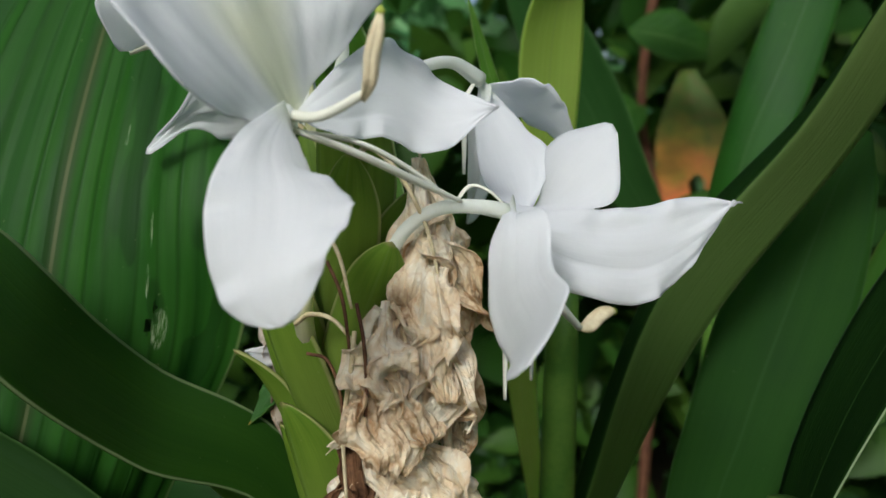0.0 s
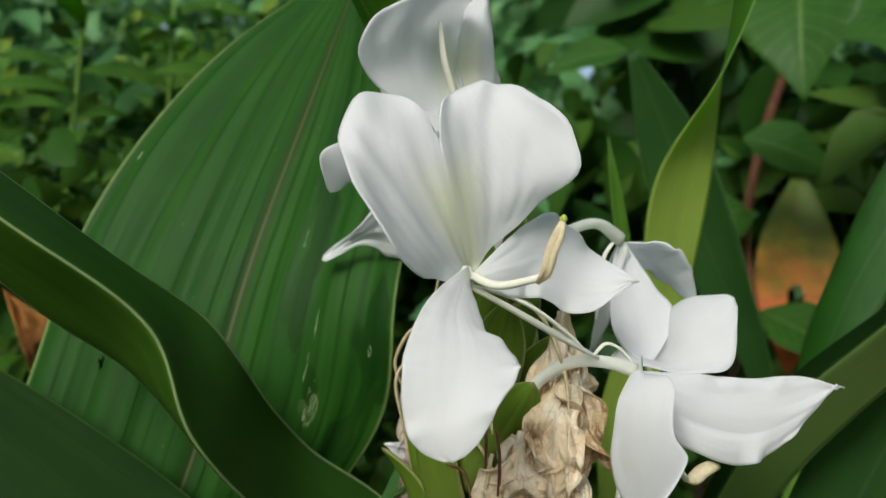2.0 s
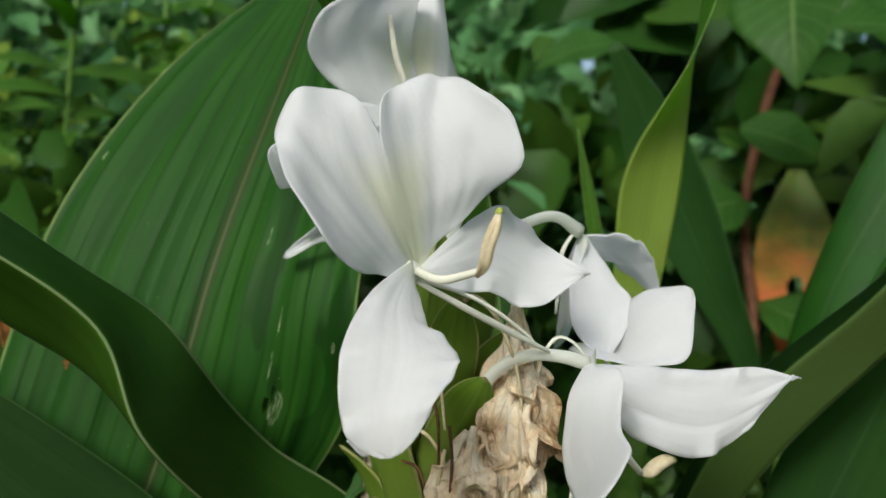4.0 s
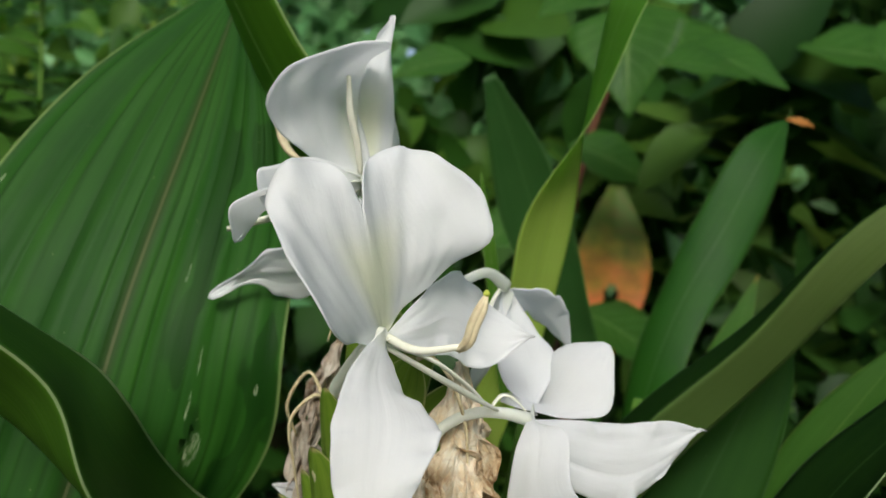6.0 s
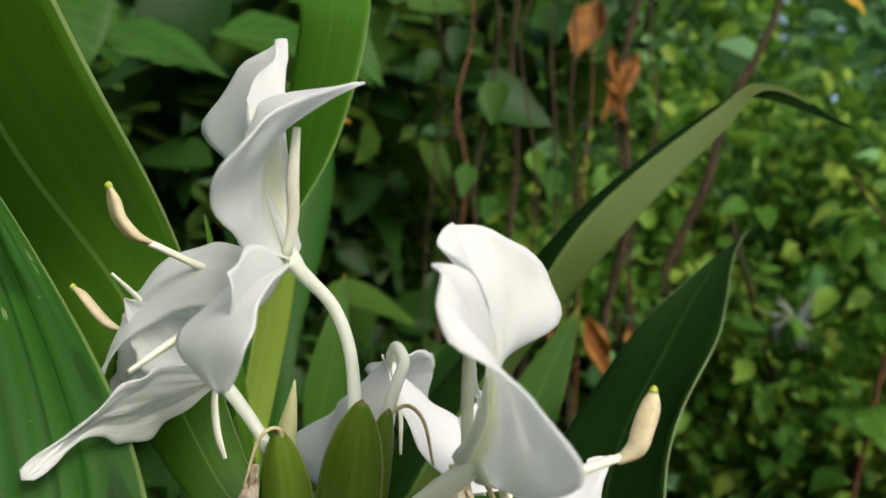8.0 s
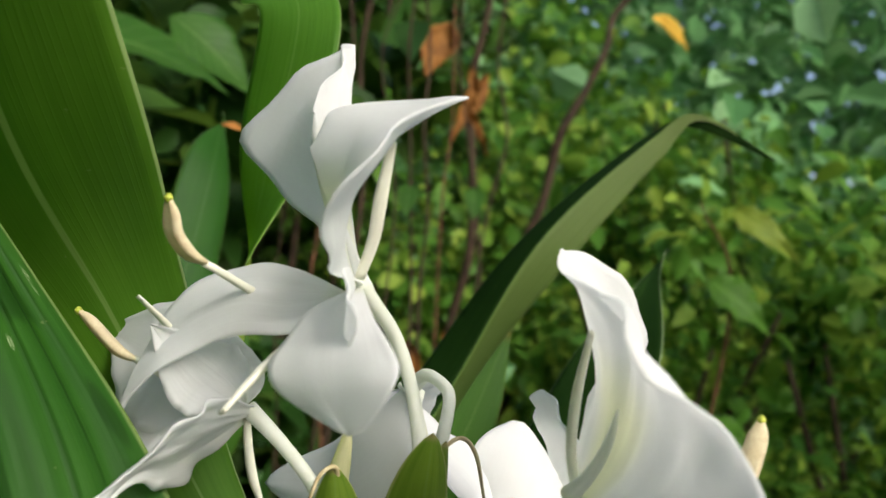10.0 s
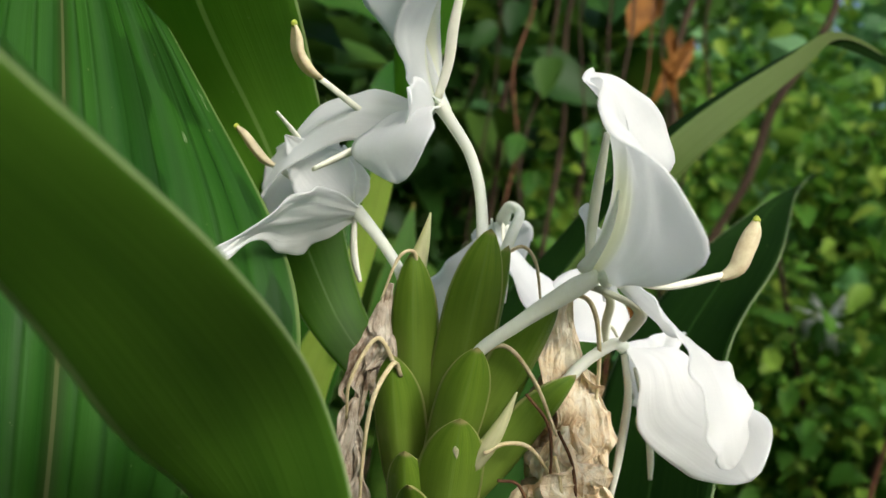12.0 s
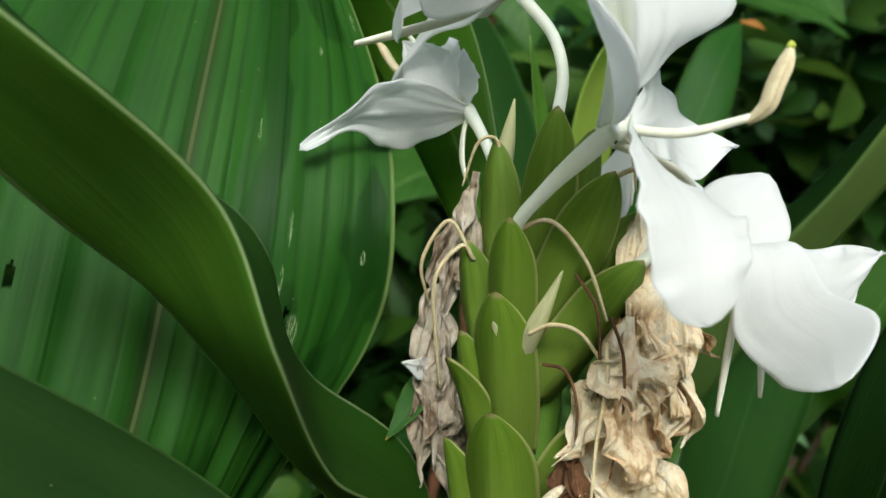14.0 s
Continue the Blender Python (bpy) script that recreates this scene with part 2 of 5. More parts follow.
LEAF_BLUISH = leaf_material("leaf_blue_green", (0.026, 0.085, 0.020), (0.058, 0.155, 0.036), (0.10, 0.21, 0.06), (0.16, 0.28, 0.10), vein_depth=0.3)
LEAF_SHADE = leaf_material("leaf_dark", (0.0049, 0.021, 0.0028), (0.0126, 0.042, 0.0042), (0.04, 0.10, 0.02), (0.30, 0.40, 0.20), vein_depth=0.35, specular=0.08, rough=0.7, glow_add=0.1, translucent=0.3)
LEAF_PALE = leaf_material("leaf_pale_underside", (0.50, 0.62, 0.10), (0.64, 0.77, 0.18), (0.52, 0.64, 0.16), (0.36, 0.47, 0.14), vein_depth=0.2, rough=0.5, translucent=0.68)
LEAF_YOUNG = leaf_material("leaf_young", (0.03879, 0.123, 0.01476), (0.08462, 0.205, 0.0287), (0.18, 0.30, 0.06), (0.30, 0.33, 0.08), vein_depth=0.3, tip=(0.34, 0.20, 0.05))
LEAF_DULL = leaf_material("leaf_dull", (0.0105, 0.036, 0.0060), (0.0230, 0.066, 0.0110), (0.016, 0.052, 0.009), (0.060, 0.120, 0.030), vein_depth=0.15, veins=13.0, rough=0.65, specular=0.08, translucent=0.35, glow_add=0.15)
LEAF_TIPPED = leaf_material("leaf_orange_tip", (0.030, 0.105, 0.018), (0.070, 0.190, 0.040), (0.14, 0.26, 0.08), (0.16, 0.26, 0.07), vein_depth=0.25, tip=(0.62, 0.24, 0.04))
PETAL = petal_material("petal_white")
LIP = petal_material("lip_white", heart=(0.955, 0.965, 0.80), relief=0.20)
TUBE = mottled("flower_tube", (0.86, 0.89, 0.78), (0.92, 0.94, 0.88), 0.5, 300.0, 0.15, 0.0004, 0.45)
ANTHER = mottled("anther_cream", (0.68, 0.56, 0.34), (0.86, 0.78, 0.54), 0.65, 500.0, 0.4, 0.0004, 0.25)
FILAMENT = mottled("filament", (0.80, 0.80, 0.66), (0.86, 0.86, 0.74), 0.5, 500.0, 0.1, 0.0003, 0.15)
STIGMA = mottled("stigma", (0.30, 0.36, 0.04), (0.45, 0.50, 0.08), 0.5, 1200.0)
BRACT = leaf_material("bract_green", (0.090, 0.180, 0.0140), (0.195, 0.305, 0.0310), (0.16, 0.26, 0.04), (0.46, 0.46, 0.18), veins=16.0, vein_depth=0.25, rough=0.45, translucent=0.35, rib_width=0.03, edge_at=0.445, edge_w=0.040, tip=(0.36, 0.28, 0.14), base=(0.20, 0.285, 0.048), rib_dark=0.08, glow_add=0.3)
SPIKE = leaf_material("bract_tip_pale", (0.60, 0.57, 0.36), (0.74, 0.69, 0.48), (0.6, 0.62, 0.36), (0.55, 0.50, 0.30), veins=14.0, vein_depth=0.3, rough=0.55)
STEM = mottled("stem_green", (0.06, 0.15, 0.018), (0.13, 0.24, 0.035), 0.45, 60.0, 0.2, 0.001)
DRY = withered_material()
DRY_GREY = withered_material("withered_grey_petal", (0.28, 0.19, 0.12), (0.60, 0.51, 0.40), (0.80, 0.74, 0.64))
DRY_DARK = mottled("withered_brown", (0.05, 0.020, 0.012), (0.20, 0.105, 0.05), 0.8, 160.0, 0.8, 0.001, 0.1, 0.15)
THREAD = mottled("withered_thread", (0.42, 0.33, 0.16), (0.66, 0.58, 0.38), 0.7, 400.0, 0.3, 0.0004)
BARK = mottled("bark_brown", (0.022, 0.014, 0.008), (0.066, 0.041, 0.023), 0.85, 40.0, 0.8, 0.006)
RED_STEM = mottled("stem_red_brown", (0.060, 0.024, 0.012), (0.17, 0.074, 0.036), 0.8, 60.0, 0.6, 0.004)
SHRUB_LEAF = leaf_material("shrub_leaf", (0.026, 0.098, 0.013), (0.066, 0.185, 0.024), (0.20, 0.33, 0.09), (0.09, 0.22, 0.04), pinnate=8.0, veins=18.0, vein_depth=0.4, rib_width=0.02)
ORANGE_LEAF = autumn_material()
VINE_LEAF = leaf_material("vine_leaf_mottled", (0.14, 0.24, 0.025), (0.34, 0.38, 0.06), (0.30, 0.40, 0.08), (0.30, 0.34, 0.08), veins=10.0, vein_depth=0.5, rib_width=0.015)
VINE_GREEN = leaf_material("vine_leaf_green", (0.050, 0.150, 0.015), (0.110, 0.250, 0.030), (0.18, 0.32, 0.06), (0.12, 0.24, 0.03), veins=12.0, vein_depth=0.5, rib_width=0.02)
DEAD_LEAF = mottled("dead_leaf", (0.16, 0.065, 0.018), (0.42, 0.19, 0.04), 0.75, 26.0, 0.5, 0.003, 0.25)
YELLOW_LEAF = mottled("yellow_leaf", (0.50, 0.30, 0.03), (0.72, 0.50, 0.08), 0.6, 30.0, 0.3, 0.002, 0.4)
BUSH = foliage_material("bush_leaves", (0.012, 0.045, 0.006), (0.028, 0.090, 0.010), (0.075, 0.160, 0.018))
BUSH_DEEP = foliage_material("deep_bush_leaves", (0.012, 0.042, 0.007), (0.026, 0.082, 0.012), (0.085, 0.165, 0.024))
VINE = foliage_material("vine_leaves", (0.038, 0.125, 0.014), (0.115, 0.275, 0.034), (0.310, 0.430, 0.060), translucent=0.42)
# Distance haze is put into these colours: paler, bluer than the near bushes.
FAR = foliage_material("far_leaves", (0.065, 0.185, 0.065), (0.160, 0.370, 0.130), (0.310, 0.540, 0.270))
SOIL = mottled("soil", (0.030, 0.022, 0.014), (0.085, 0.060, 0.036), 0.95, 3.0, 0.9, 0.03, 0.0, 0.1, (0.07, 0.09, 0.03))


# ---- shapes ----
def spline(knots, u):
    """A smooth curve through the knots, at the parameters u from 0 to 1."""
    k = np.asarray(knots, float)
    n = len(k) - 1
    s = np.clip(np.asarray(u, float) * n, 0, n - 1e-9)
    i = s.astype(int)
    f = (s - i)[:, None]
    p0 = np.where((i > 0)[:, None], k[np.maximum(i - 1, 0)], 2 * k[0] - k[1])
    p3 = np.where((i + 2 <= n)[:, None], k[np.minimum(i + 2, n)], 2 * k[n] - k[n - 1])
    p1, p2 = k[i], k[i + 1]
    return 0.5 * (2 * p1 + (p2 - p0) * f + (2 * p0 - 5 * p1 + 4 * p2 - p3) * f * f + (3 * p1 - p0 - 3 * p2 + p3) * f ** 3)


def unit(v):
    return v / (np.linalg.norm(v, axis=-1, keepdims=True) + 1e-12)


def mesh_object(name, verts, faces, mats, parent=None, label="", uvs=None, face_mats=None, smooth=True):
    me = bpy.data.meshes.new(name)
    me.from_pydata([tuple(v) for v in verts], [], [tuple(f) for f in faces])
    for m in mats:
        me.materials.append(m)
    if face_mats is not None:
        me.polygons.foreach_set("material_index", face_mats)
    if smooth:
        me.polygons.foreach_set("use_smooth", [True] * len(me.polygons))
    if uvs is not None:
        layer = me.uv_layers.new(name="blade")
        idx = np.zeros(len(me.loops), int)
        me.loops.foreach_get("vertex_index", idx)
        layer.data.foreach_set("uv", np.asarray(uvs)[idx].ravel())
    me.update()
    ob = new(name, me)
    if parent is not None:
        ob.parent = parent
        ob.matrix_parent_inverse = parent.matrix_world.inverted()
    if label:
        tagged(ob, label)
    return ob


def thing(name, at, label, category, group="", kind=""):
    ob = new(name)
    ob.empty_display_size = 0.02
    ob.matrix_world = Matrix.Translation(at)
    bpy.context.view_layer.update()
    return tagged(ob, label, category, group, kind)


def rows_to_faces(nu, nv, off=0, flip=False):
    out = []
    for i in range(nu - 1):
        for j in range(nv - 1):
            a = off + i * nv + j
            f = (a, a + 1, a + nv + 1, a + nv)
            out.append(f[::-1] if flip else f)
    return out


def blade(name, stations, mats, parent=None, label="", nu=28, nv=13, arch=0.0, ripple=0.0, waves=5.0, crumple=0.0, folds=0.0, pleats=0.0, crease=0.16,
          thick=0.0004, round_tip=0.0, seed=0, start=None, holes=(), drape=0.0, ragged=0.0, ruffle=0.0, groove=(), fine=1.0, smooth=True, split=False):
    """A leaf or petal: a spine with the vectors from it to both margins at a few stations, smoothly joined, as a thin two-sided solid.
    arch bows it across, ripple waves its margins, crumple wrinkles it, pleats fold it along the veins. start: a point that its foot runs down to."""
    rng = np.random.RandomState(seed + 11)
    c = np.array([s[0] for s in stations])
    a = np.array([s[1] for s in stations])
    b = np.array([s[2] if len(s) > 2 else tuple(-q for q in s[1]) for s in stations])
    if start is not None:
        c = np.vstack([np.array(start), c])
        a = np.vstack([a[0] * 0.3, a])
        b = np.vstack([b[0] * 0.3, b])
    u = np.linspace(0, 1, nu)
    v = np.linspace(-1, 1, nv)
    cc, aa, bb = spline(c, u), spline(a, u), spline(b, u)
    if round_tip:
        k = np.clip((1 - u) / round_tip, 0, 1)
        f = np.sqrt(1 - (1 - k) ** 2)[:, None]
        aa, bb = aa * f, bb * f
    root = np.sqrt(v * v + crease * crease)
    wa = (root - v) / 2 / ((math.sqrt(1 + crease * crease) + 1) / 2)
    wb = (root + v) / 2 / ((math.sqrt(1 + crease * crease) + 1) / 2)
    p = cc[:, None] + wa[None, :, None] * aa[:, None] + wb[None, :, None] * bb[:, None]
    width = (np.linalg.norm(aa, axis=1) + np.linalg.norm(bb, axis=1)) / 2

    def normals(q):
        return unit(np.cross(np.gradient(q, axis=0), np.gradient(q, axis=1)))

    n = normals(p)
    length = np.linalg.norm(np.diff(cc, axis=0), axis=1).sum()
    off = arch * width[:, None] * (1 - v * v)[None]
    if ripple:
        ph = rng.rand(4) * 6.3
        for side, k in ((v < 0, 0), (v >= 0, 1)):
            wave = np.sin(u * waves * 6.3 + ph[k]) + 0.6 * np.sin(u * waves * 11.1 + ph[k + 2])
            off = off + ripple * wave[:, None] * (np.abs(v) ** 2.5 * side)[None] * np.minimum(width / (width.max() + 1e-9), 1)[:, None]
    if pleats:
        ph = v[None, :] * 17.0 + 0.6 * np.sin(u * 5.0)[:, None]
        off = off + pleats * (np.sin(ph) + 0.4 * np.sin(ph * 2.3 + 1.0)) * (width / width.max())[:, None]
    if crumple:
        for i in range(nu):
            for j in range(nv):
                q = Vector((v[j] * 1.5 * fine, u[i] * length / max(width.max(), 0.003) * 0.35 * fine, seed * 3.1))
                off[i, j] += crumple * (1.2 * noise.noise(q) + 0.7 * abs(noise.noise(q * 2.1)) + 0.25 * noise.noise(q * 4.3) - 0.25)
    for g0, gw, gd in groove:
        off = off + gd * np.exp(-((v - g0) / gw) ** 2)[None] * np.sin(np.pi * np.clip(u * 1.1, 0, 1))[:, None]
    if ruffle:
        for i in range(nu):
            for j in range(nv):
                q = Vector((v[j] * 1.6, u[i] * 2.4, seed * 1.7))
                off[i, j] += ruffle * min(1.0, u[i] * 4) * (noise.noise(q) * 1.6 + noise.noise(q * 2.7) * (0.3 + 0.9 * v[j] * v[j]))
    if drape:
        for k in range(3):
            ph = v[None] * (2.2 + 1.7 * k + rng.rand()) + 0.5 * np.sin(u * (2 + k) + rng.rand() * 6)[:, None] + rng.rand() * 3
            off = off + drape / (1 + 0.6 * k) * (np.abs(np.sin(ph * 1.57)) ** 0.7 - 0.5) * np.clip(u * 2.5, 0.15, 1)[:, None]
    if ragged:
        t = unit(np.gradient(cc, axis=0))
        edge = sum(np.sin(v * f + rng.rand() * 6) for f in (7, 13, 23, 41)) / 2
        p = p + t[:, None] * (ragged * np.clip((u - 0.6) / 0.4, 0, 1) ** 2)[:, None, None] * edge[None, :, None]
    if folds:
        flat = np.stack([np.broadcast_to(v[None] * width.max(), (nu, nv)), np.broadcast_to((u * length)[:, None], (nu, nv))], -1)
        for k in range(7):
            g = rng.rand() * 3.14
            wave = (flat @ np.array((math.cos(g), math.sin(g) * 0.6))) / (0.0022 + 0.006 * rng.rand()) + rng.rand()
            off = off + folds * (0.5 + 0.7 * rng.rand()) * (2 * np.abs(wave - np.floor(wave) - 0.5) - 0.5)
    p = p + n * off[..., None]
    n = normals(p)
    return sheet(name, p, n, [(x, (y + 1) / 2) for x in u for y in v], mats, parent, label, thick, [(h[0], (h[1] + 1) / 2, h[2], h[3] / 2) for h in holes], smooth, split)


def sheet(name, p, n, uv, mats, parent=None, label="", thick=0.0004, holes=(), smooth=True, split=False):
    """A thin two-sided solid over a grid of points with their normals; split gives each half its own material; holes are (along, across, half length, half width)."""
    nu, nv = p.shape[:2]
    top, low = p + n * thick / 2, p - n * thick / 2
    verts = np.concatenate([top.reshape(-1, 3), low.reshape(-1, 3)])
    m = nu * nv
    f1, f2 = rows_to_faces(nu, nv), rows_to_faces(nu, nv, m, True)
    uv = np.asarray(uv)
    if holes:
        def keep(f):
            x, y = uv[[q % m for q in f]].mean(0)
            return not any(((x - h[0]) / h[2]) ** 2 + ((y - h[1]) / h[3]) ** 2 < 1 for h in holes)
        f1, f2 = [f for f in f1 if keep(f)], [f for f in f2 if keep(f)]
    ring = [i * nv for i in range(nu)] + [(nu - 1) * nv + j for j in range(1, nv)] + [i * nv + nv - 1 for i in range(nu - 2, -1, -1)] + list(range(nv - 2, 0, -1))
    rim = [(ring[k], ring[(k + 1) % len(ring)], ring[(k + 1) % len(ring)] + m, ring[k] + m) for k in range(len(ring))]
    two = len(mats) > 1
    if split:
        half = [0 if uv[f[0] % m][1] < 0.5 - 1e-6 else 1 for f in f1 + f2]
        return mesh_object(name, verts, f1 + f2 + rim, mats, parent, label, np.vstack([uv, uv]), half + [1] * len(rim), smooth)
    return mesh_object(name, verts, f1 + f2 + rim, mats, parent, label, np.vstack([uv, uv]), [0] * len(f1) + [1 if two else 0] * len(f2) + [0] * len(rim), smooth)


def grid_normals(q):
    return unit(np.cross(np.gradient(q, axis=0), np.gradient(q, axis=1)))


LOBE = [(0, 0), (0.10, 0.05), (0.34, 0.15), (0.62, 0.36), (0.76, 0.60), (0.68, 0.84), (0.46, 0.985), (0.22, 0.97), (0.06, 0.83), (0, 0.66)]


def lip(parent, label, base, ex, ey, bend, sides, seed, claw_side, sway):
    """A two-lobed lip: for each lobe its tilt, twist, cupping, width and length; the whole bends back along its length and sways by smooth terms in x and y."""
    nu, nr = 54, 27
    rng = np.random.RandomState(seed)
    base, ey = np.array(base), unit(np.array(ey))
    ex = unit(np.array(ex) - ey * np.dot(ex, ey))
    ez = np.cross(ex, ey)
    q = np.linspace(0, 1, nu)
    r = np.linspace(0, 1, nr)
    out = spline(LOBE, q)
    halves, flats = [], []
    for sign, (tilt, twist, cup, width, length) in zip((-1, 1), sides):
        ph = rng.rand(3) * 6.3
        wavy = 1 + 0.013 * (np.sin(q * 33 + ph[2]) + 0.8 * np.sin(q * 58 + ph[0])) * np.sin(np.pi * q)
        x = (out[:, 0] * wavy)[:, None] * r[None]
        y = (0.66 * q)[:, None] * (1 - r)[None] + out[:, 1, None] * r[None]
        edge = np.clip(r, 0, 1)[None] ** 3 * np.sin(np.pi * np.clip(q, 0, 1))[:, None] ** 0.5
        frill = 0.044 * (np.sin(q * 21 + ph[0]) + 0.7 * np.sin(q * 37 + ph[1]))[:, None] * edge
        soft = 0.012 * np.sin(x * 17 + y * 9 + ph[2]) * r[None] + 0.008 * np.sin(x * 31 - y * 14 + ph[1]) * r[None]
        X, Y = x * width, y * length
        along, back = np.sin(bend * Y) / bend, (1 - np.cos(bend * Y)) / bend
        g = tilt + twist * y
        fan = x / (y + 0.22)
        pleat = (np.sin(fan * 13 + ph[0]) + 0.8 * np.sin(fan * 23 + ph[1]) + 0.5 * np.sin(fan * 41 + ph[2])) * np.sin(np.pi * np.clip(y, 0, 1))
        h = X * np.sin(g) + cup * X * X + (frill + soft + 0.007 * pleat) * 0.035
        nz = ez * np.cos(bend * Y)[..., None] - ey * np.sin(bend * Y)[..., None]
        u = sign * x / 0.76
        terms = [u ** a * y ** b for a in range(4) for b in (1, 2, 3)] + [u, np.abs(u) * y, np.abs(u) * y * y]
        shift = np.stack(terms, -1) @ np.array(sway)
        halves.append(base + along[..., None] * ey + back[..., None] * ez + (X * np.cos(g) * sign)[..., None] * ex + h[..., None] * nz + shift)
        flats.append(np.stack([y, 0.5 + sign * x * 0.62], -1))
    p = np.concatenate([halves[0][:, ::-1], halves[1][:, 1:]], 1)
    flat = np.concatenate([flats[0][:, ::-1], flats[1][:, 1:]], 1)
    n = grid_normals(p)
    n[-1], n[0] = n[-2], n[1]
    made = sheet("lip", p, n, flat.reshape(-1, 2), [LIP], parent, label, 0.0004)
    behind = [p[i, nr - 1] + n[i, nr - 1] * 0.0017 * claw_side for i in (0, 9, 18, 27, 36)]
    tube("claw", behind, [0.0018, 0.0013, 0.0011, 0.0008, 0.0002], [PETAL], made, "", 20, 8)
    return made


def tube(name, knots, radii, mats, parent=None, label="", n=18, sides=9, flat=1.0, furrow=0.0):
    """A round, tapering stalk through the knots."""
    u = np.linspace(0, 1, n)
    c = spline(knots, u)
    r = spline([(q,) for q in radii], u)[:, 0] if len(radii) > 1 else np.full(n, radii[0])
    t = unit(np.gradient(c, axis=0))
    side = unit(np.cross(t[0], (0.31, 0.17, 0.93) if abs(t[0][2]) < 0.9 else (1.0, 0.2, 0.1)))
    verts, uv = [], []
    for k in range(n):
        side = unit(side - t[k] * np.dot(side, t[k]))
        other = np.cross(t[k], side)
        for s in range(sides):
            g = 2 * math.pi * s / sides
            verts.append(c[k] + r[k] * (1 - furrow * math.exp(-((g - 1.57) / 0.5) ** 2)) * (math.cos(g) * side + flat * math.sin(g) * other))
            uv.append((u[k], s / sides))
    faces = [(k * sides + s, k * sides + (s + 1) % sides, (k + 1) * sides + (s + 1) % sides, (k + 1) * sides + s) for k in range(n - 1) for s in range(sides)]
    verts += [c[0], c[-1]]
    uv += [(0, 0.5), (1, 0.5)]
    for s in range(sides):
        faces.append((n * sides, (s + 1) % sides, s))
        faces.append((n * sides + 1, (n - 1) * sides + s, (n - 1) * sides + (s + 1) % sides))
    return mesh_object(name, verts, faces, mats, parent, label, uv)


def knob(name, at, radius, mats, parent, label=""):
    at = np.array(at)
    return tube(name, [at - (0, 0, radius), at, at + (0, 0, radius)], [radius * 0.35, radius, radius * 0.35], mats, parent, label, 7, 8)


def leaf_stations(base, tip, width, normal, sag=0.1, shape="ovate", knots=6):
    """Stations of a simple leaf from base to tip that faces normal and sags away from it."""
    base, tip, normal = np.array(base, float), np.array(tip, float), np.array(normal, float)
    t = tip - base
    ln = np.linalg.norm(t)
    t = t / ln
    normal = unit(normal - t * np.dot(normal, t))
    side = np.cross(normal, t)
    prof = {"ovate": (0.10, 0.82, 1.0, 0.80, 0.42, 0.02), "heart": (0.45, 1.0, 0.95, 0.66, 0.30, 0.02), "lance": (0.2, 0.7, 1.0, 0.92, 0.55, 0.02),
            "strap": (0.55, 0.9, 1.0, 0.97, 0.7, 0.03)}[shape]
    out = []
    for k, w in enumerate(prof):
        s = k / (len(prof) - 1)
        c = base + t * ln * s + normal * ln * sag * (4 * s * (1 - s)) * 0.5
        a = side * width / 2 * w + normal * width * 0.10 * w
        b = -side * width / 2 * w + normal * width * 0.10 * w
        out.append((tuple(c), tuple(a), tuple(b)))
    return out


# ---- ground ----
def ground():
    n = 60
    g = np.sinh(np.linspace(-4.6, 4.6, n)) * 0.9
    verts = [(x, y, 0.05 * noise.noise(Vector((x * 0.8, y * 0.8, 0))) - 0.02) for x in g for y in g]
    ob = mesh_object("ground", verts, rows_to_faces(n, n), [SOIL])
    tagged(ob, "dark moist garden soil under the plants", "ground", kind="structure")


ground()


# ---- the flowering ginger shoot ----
shoot = thing("ginger_lily", (-0.03, 0.24, 0.0), "white ginger lily shoot in flower with green bracts and withered blooms", "plant", "ginger lilies")
tube("stem", [(-0.03, 0.24, 0.0), (-0.035, 0.245, 0.35), (-0.028, 0.238, 0.75), (-0.020, 0.236, 0.92), (-0.019, 0.237, 0.975)], [0.013, 0.012, 0.010, 0.009, 0.003], [STEM], shoot, n=40, sides=14)

LEAF_CURLED = [
    ((-0.0406, 0.2509, 0.8879), (0.0051, 0.0087, 0.0142), (-0.0131, 0.0096, -0.0028)),
    ((-0.0698, 0.2204, 0.9197), (-0.0041, 0.0275, 0.0183), (-0.0119, 0.0190, 0.0025)),
    ((-0.0875, 0.1916, 0.9529), (-0.0024, 0.0304, 0.0149), (-0.0174, 0.0232, -0.0003)),
    ((-0.1008, 0.1893, 0.9815), (-0.0079, 0.0278, 0.0039), (-0.0224, 0.0178, -0.0120)),
    ((-0.1294, 0.1755, 1.0037), (-0.0057, 0.0213, 0.0039), (-0.0175, 0.0137, -0.0116)),
    ((-0.1676, 0.1666, 1.0262), (0.0006, 0.0103, 0.0065), (-0.0089, 0.0026, -0.0100)),
]
# Each half of the fold gets its painted shaded or sunlit tone.
blade("leaf", LEAF_CURLED, [LEAF_SHADED_HALF, LEAF_SUNLIT_HALF], shoot, "large green leaf folded along its midrib", split=True, nu=60, nv=41, ripple=0.0012, waves=2.0, crease=0.05, start=(-0.024, 0.247, 0.80), seed=1)
LEAF_REAR = [
    ((-0.0050, 0.2633, 0.9319), (-0.0045, -0.0005, -0.0017)),
    ((-0.0184, 0.2963, 0.9779), (-0.0073, 0.0038, -0.0050)),
    ((-0.0365, 0.3149, 1.0244), (-0.0103, 0.0123, -0.0103)),
    ((-0.0698, 0.3083, 1.0656), (-0.0041, 0.0282, -0.0149)),
    ((-0.1071, 0.2908, 1.1205), (0.0033, 0.0215, -0.0165)),
]
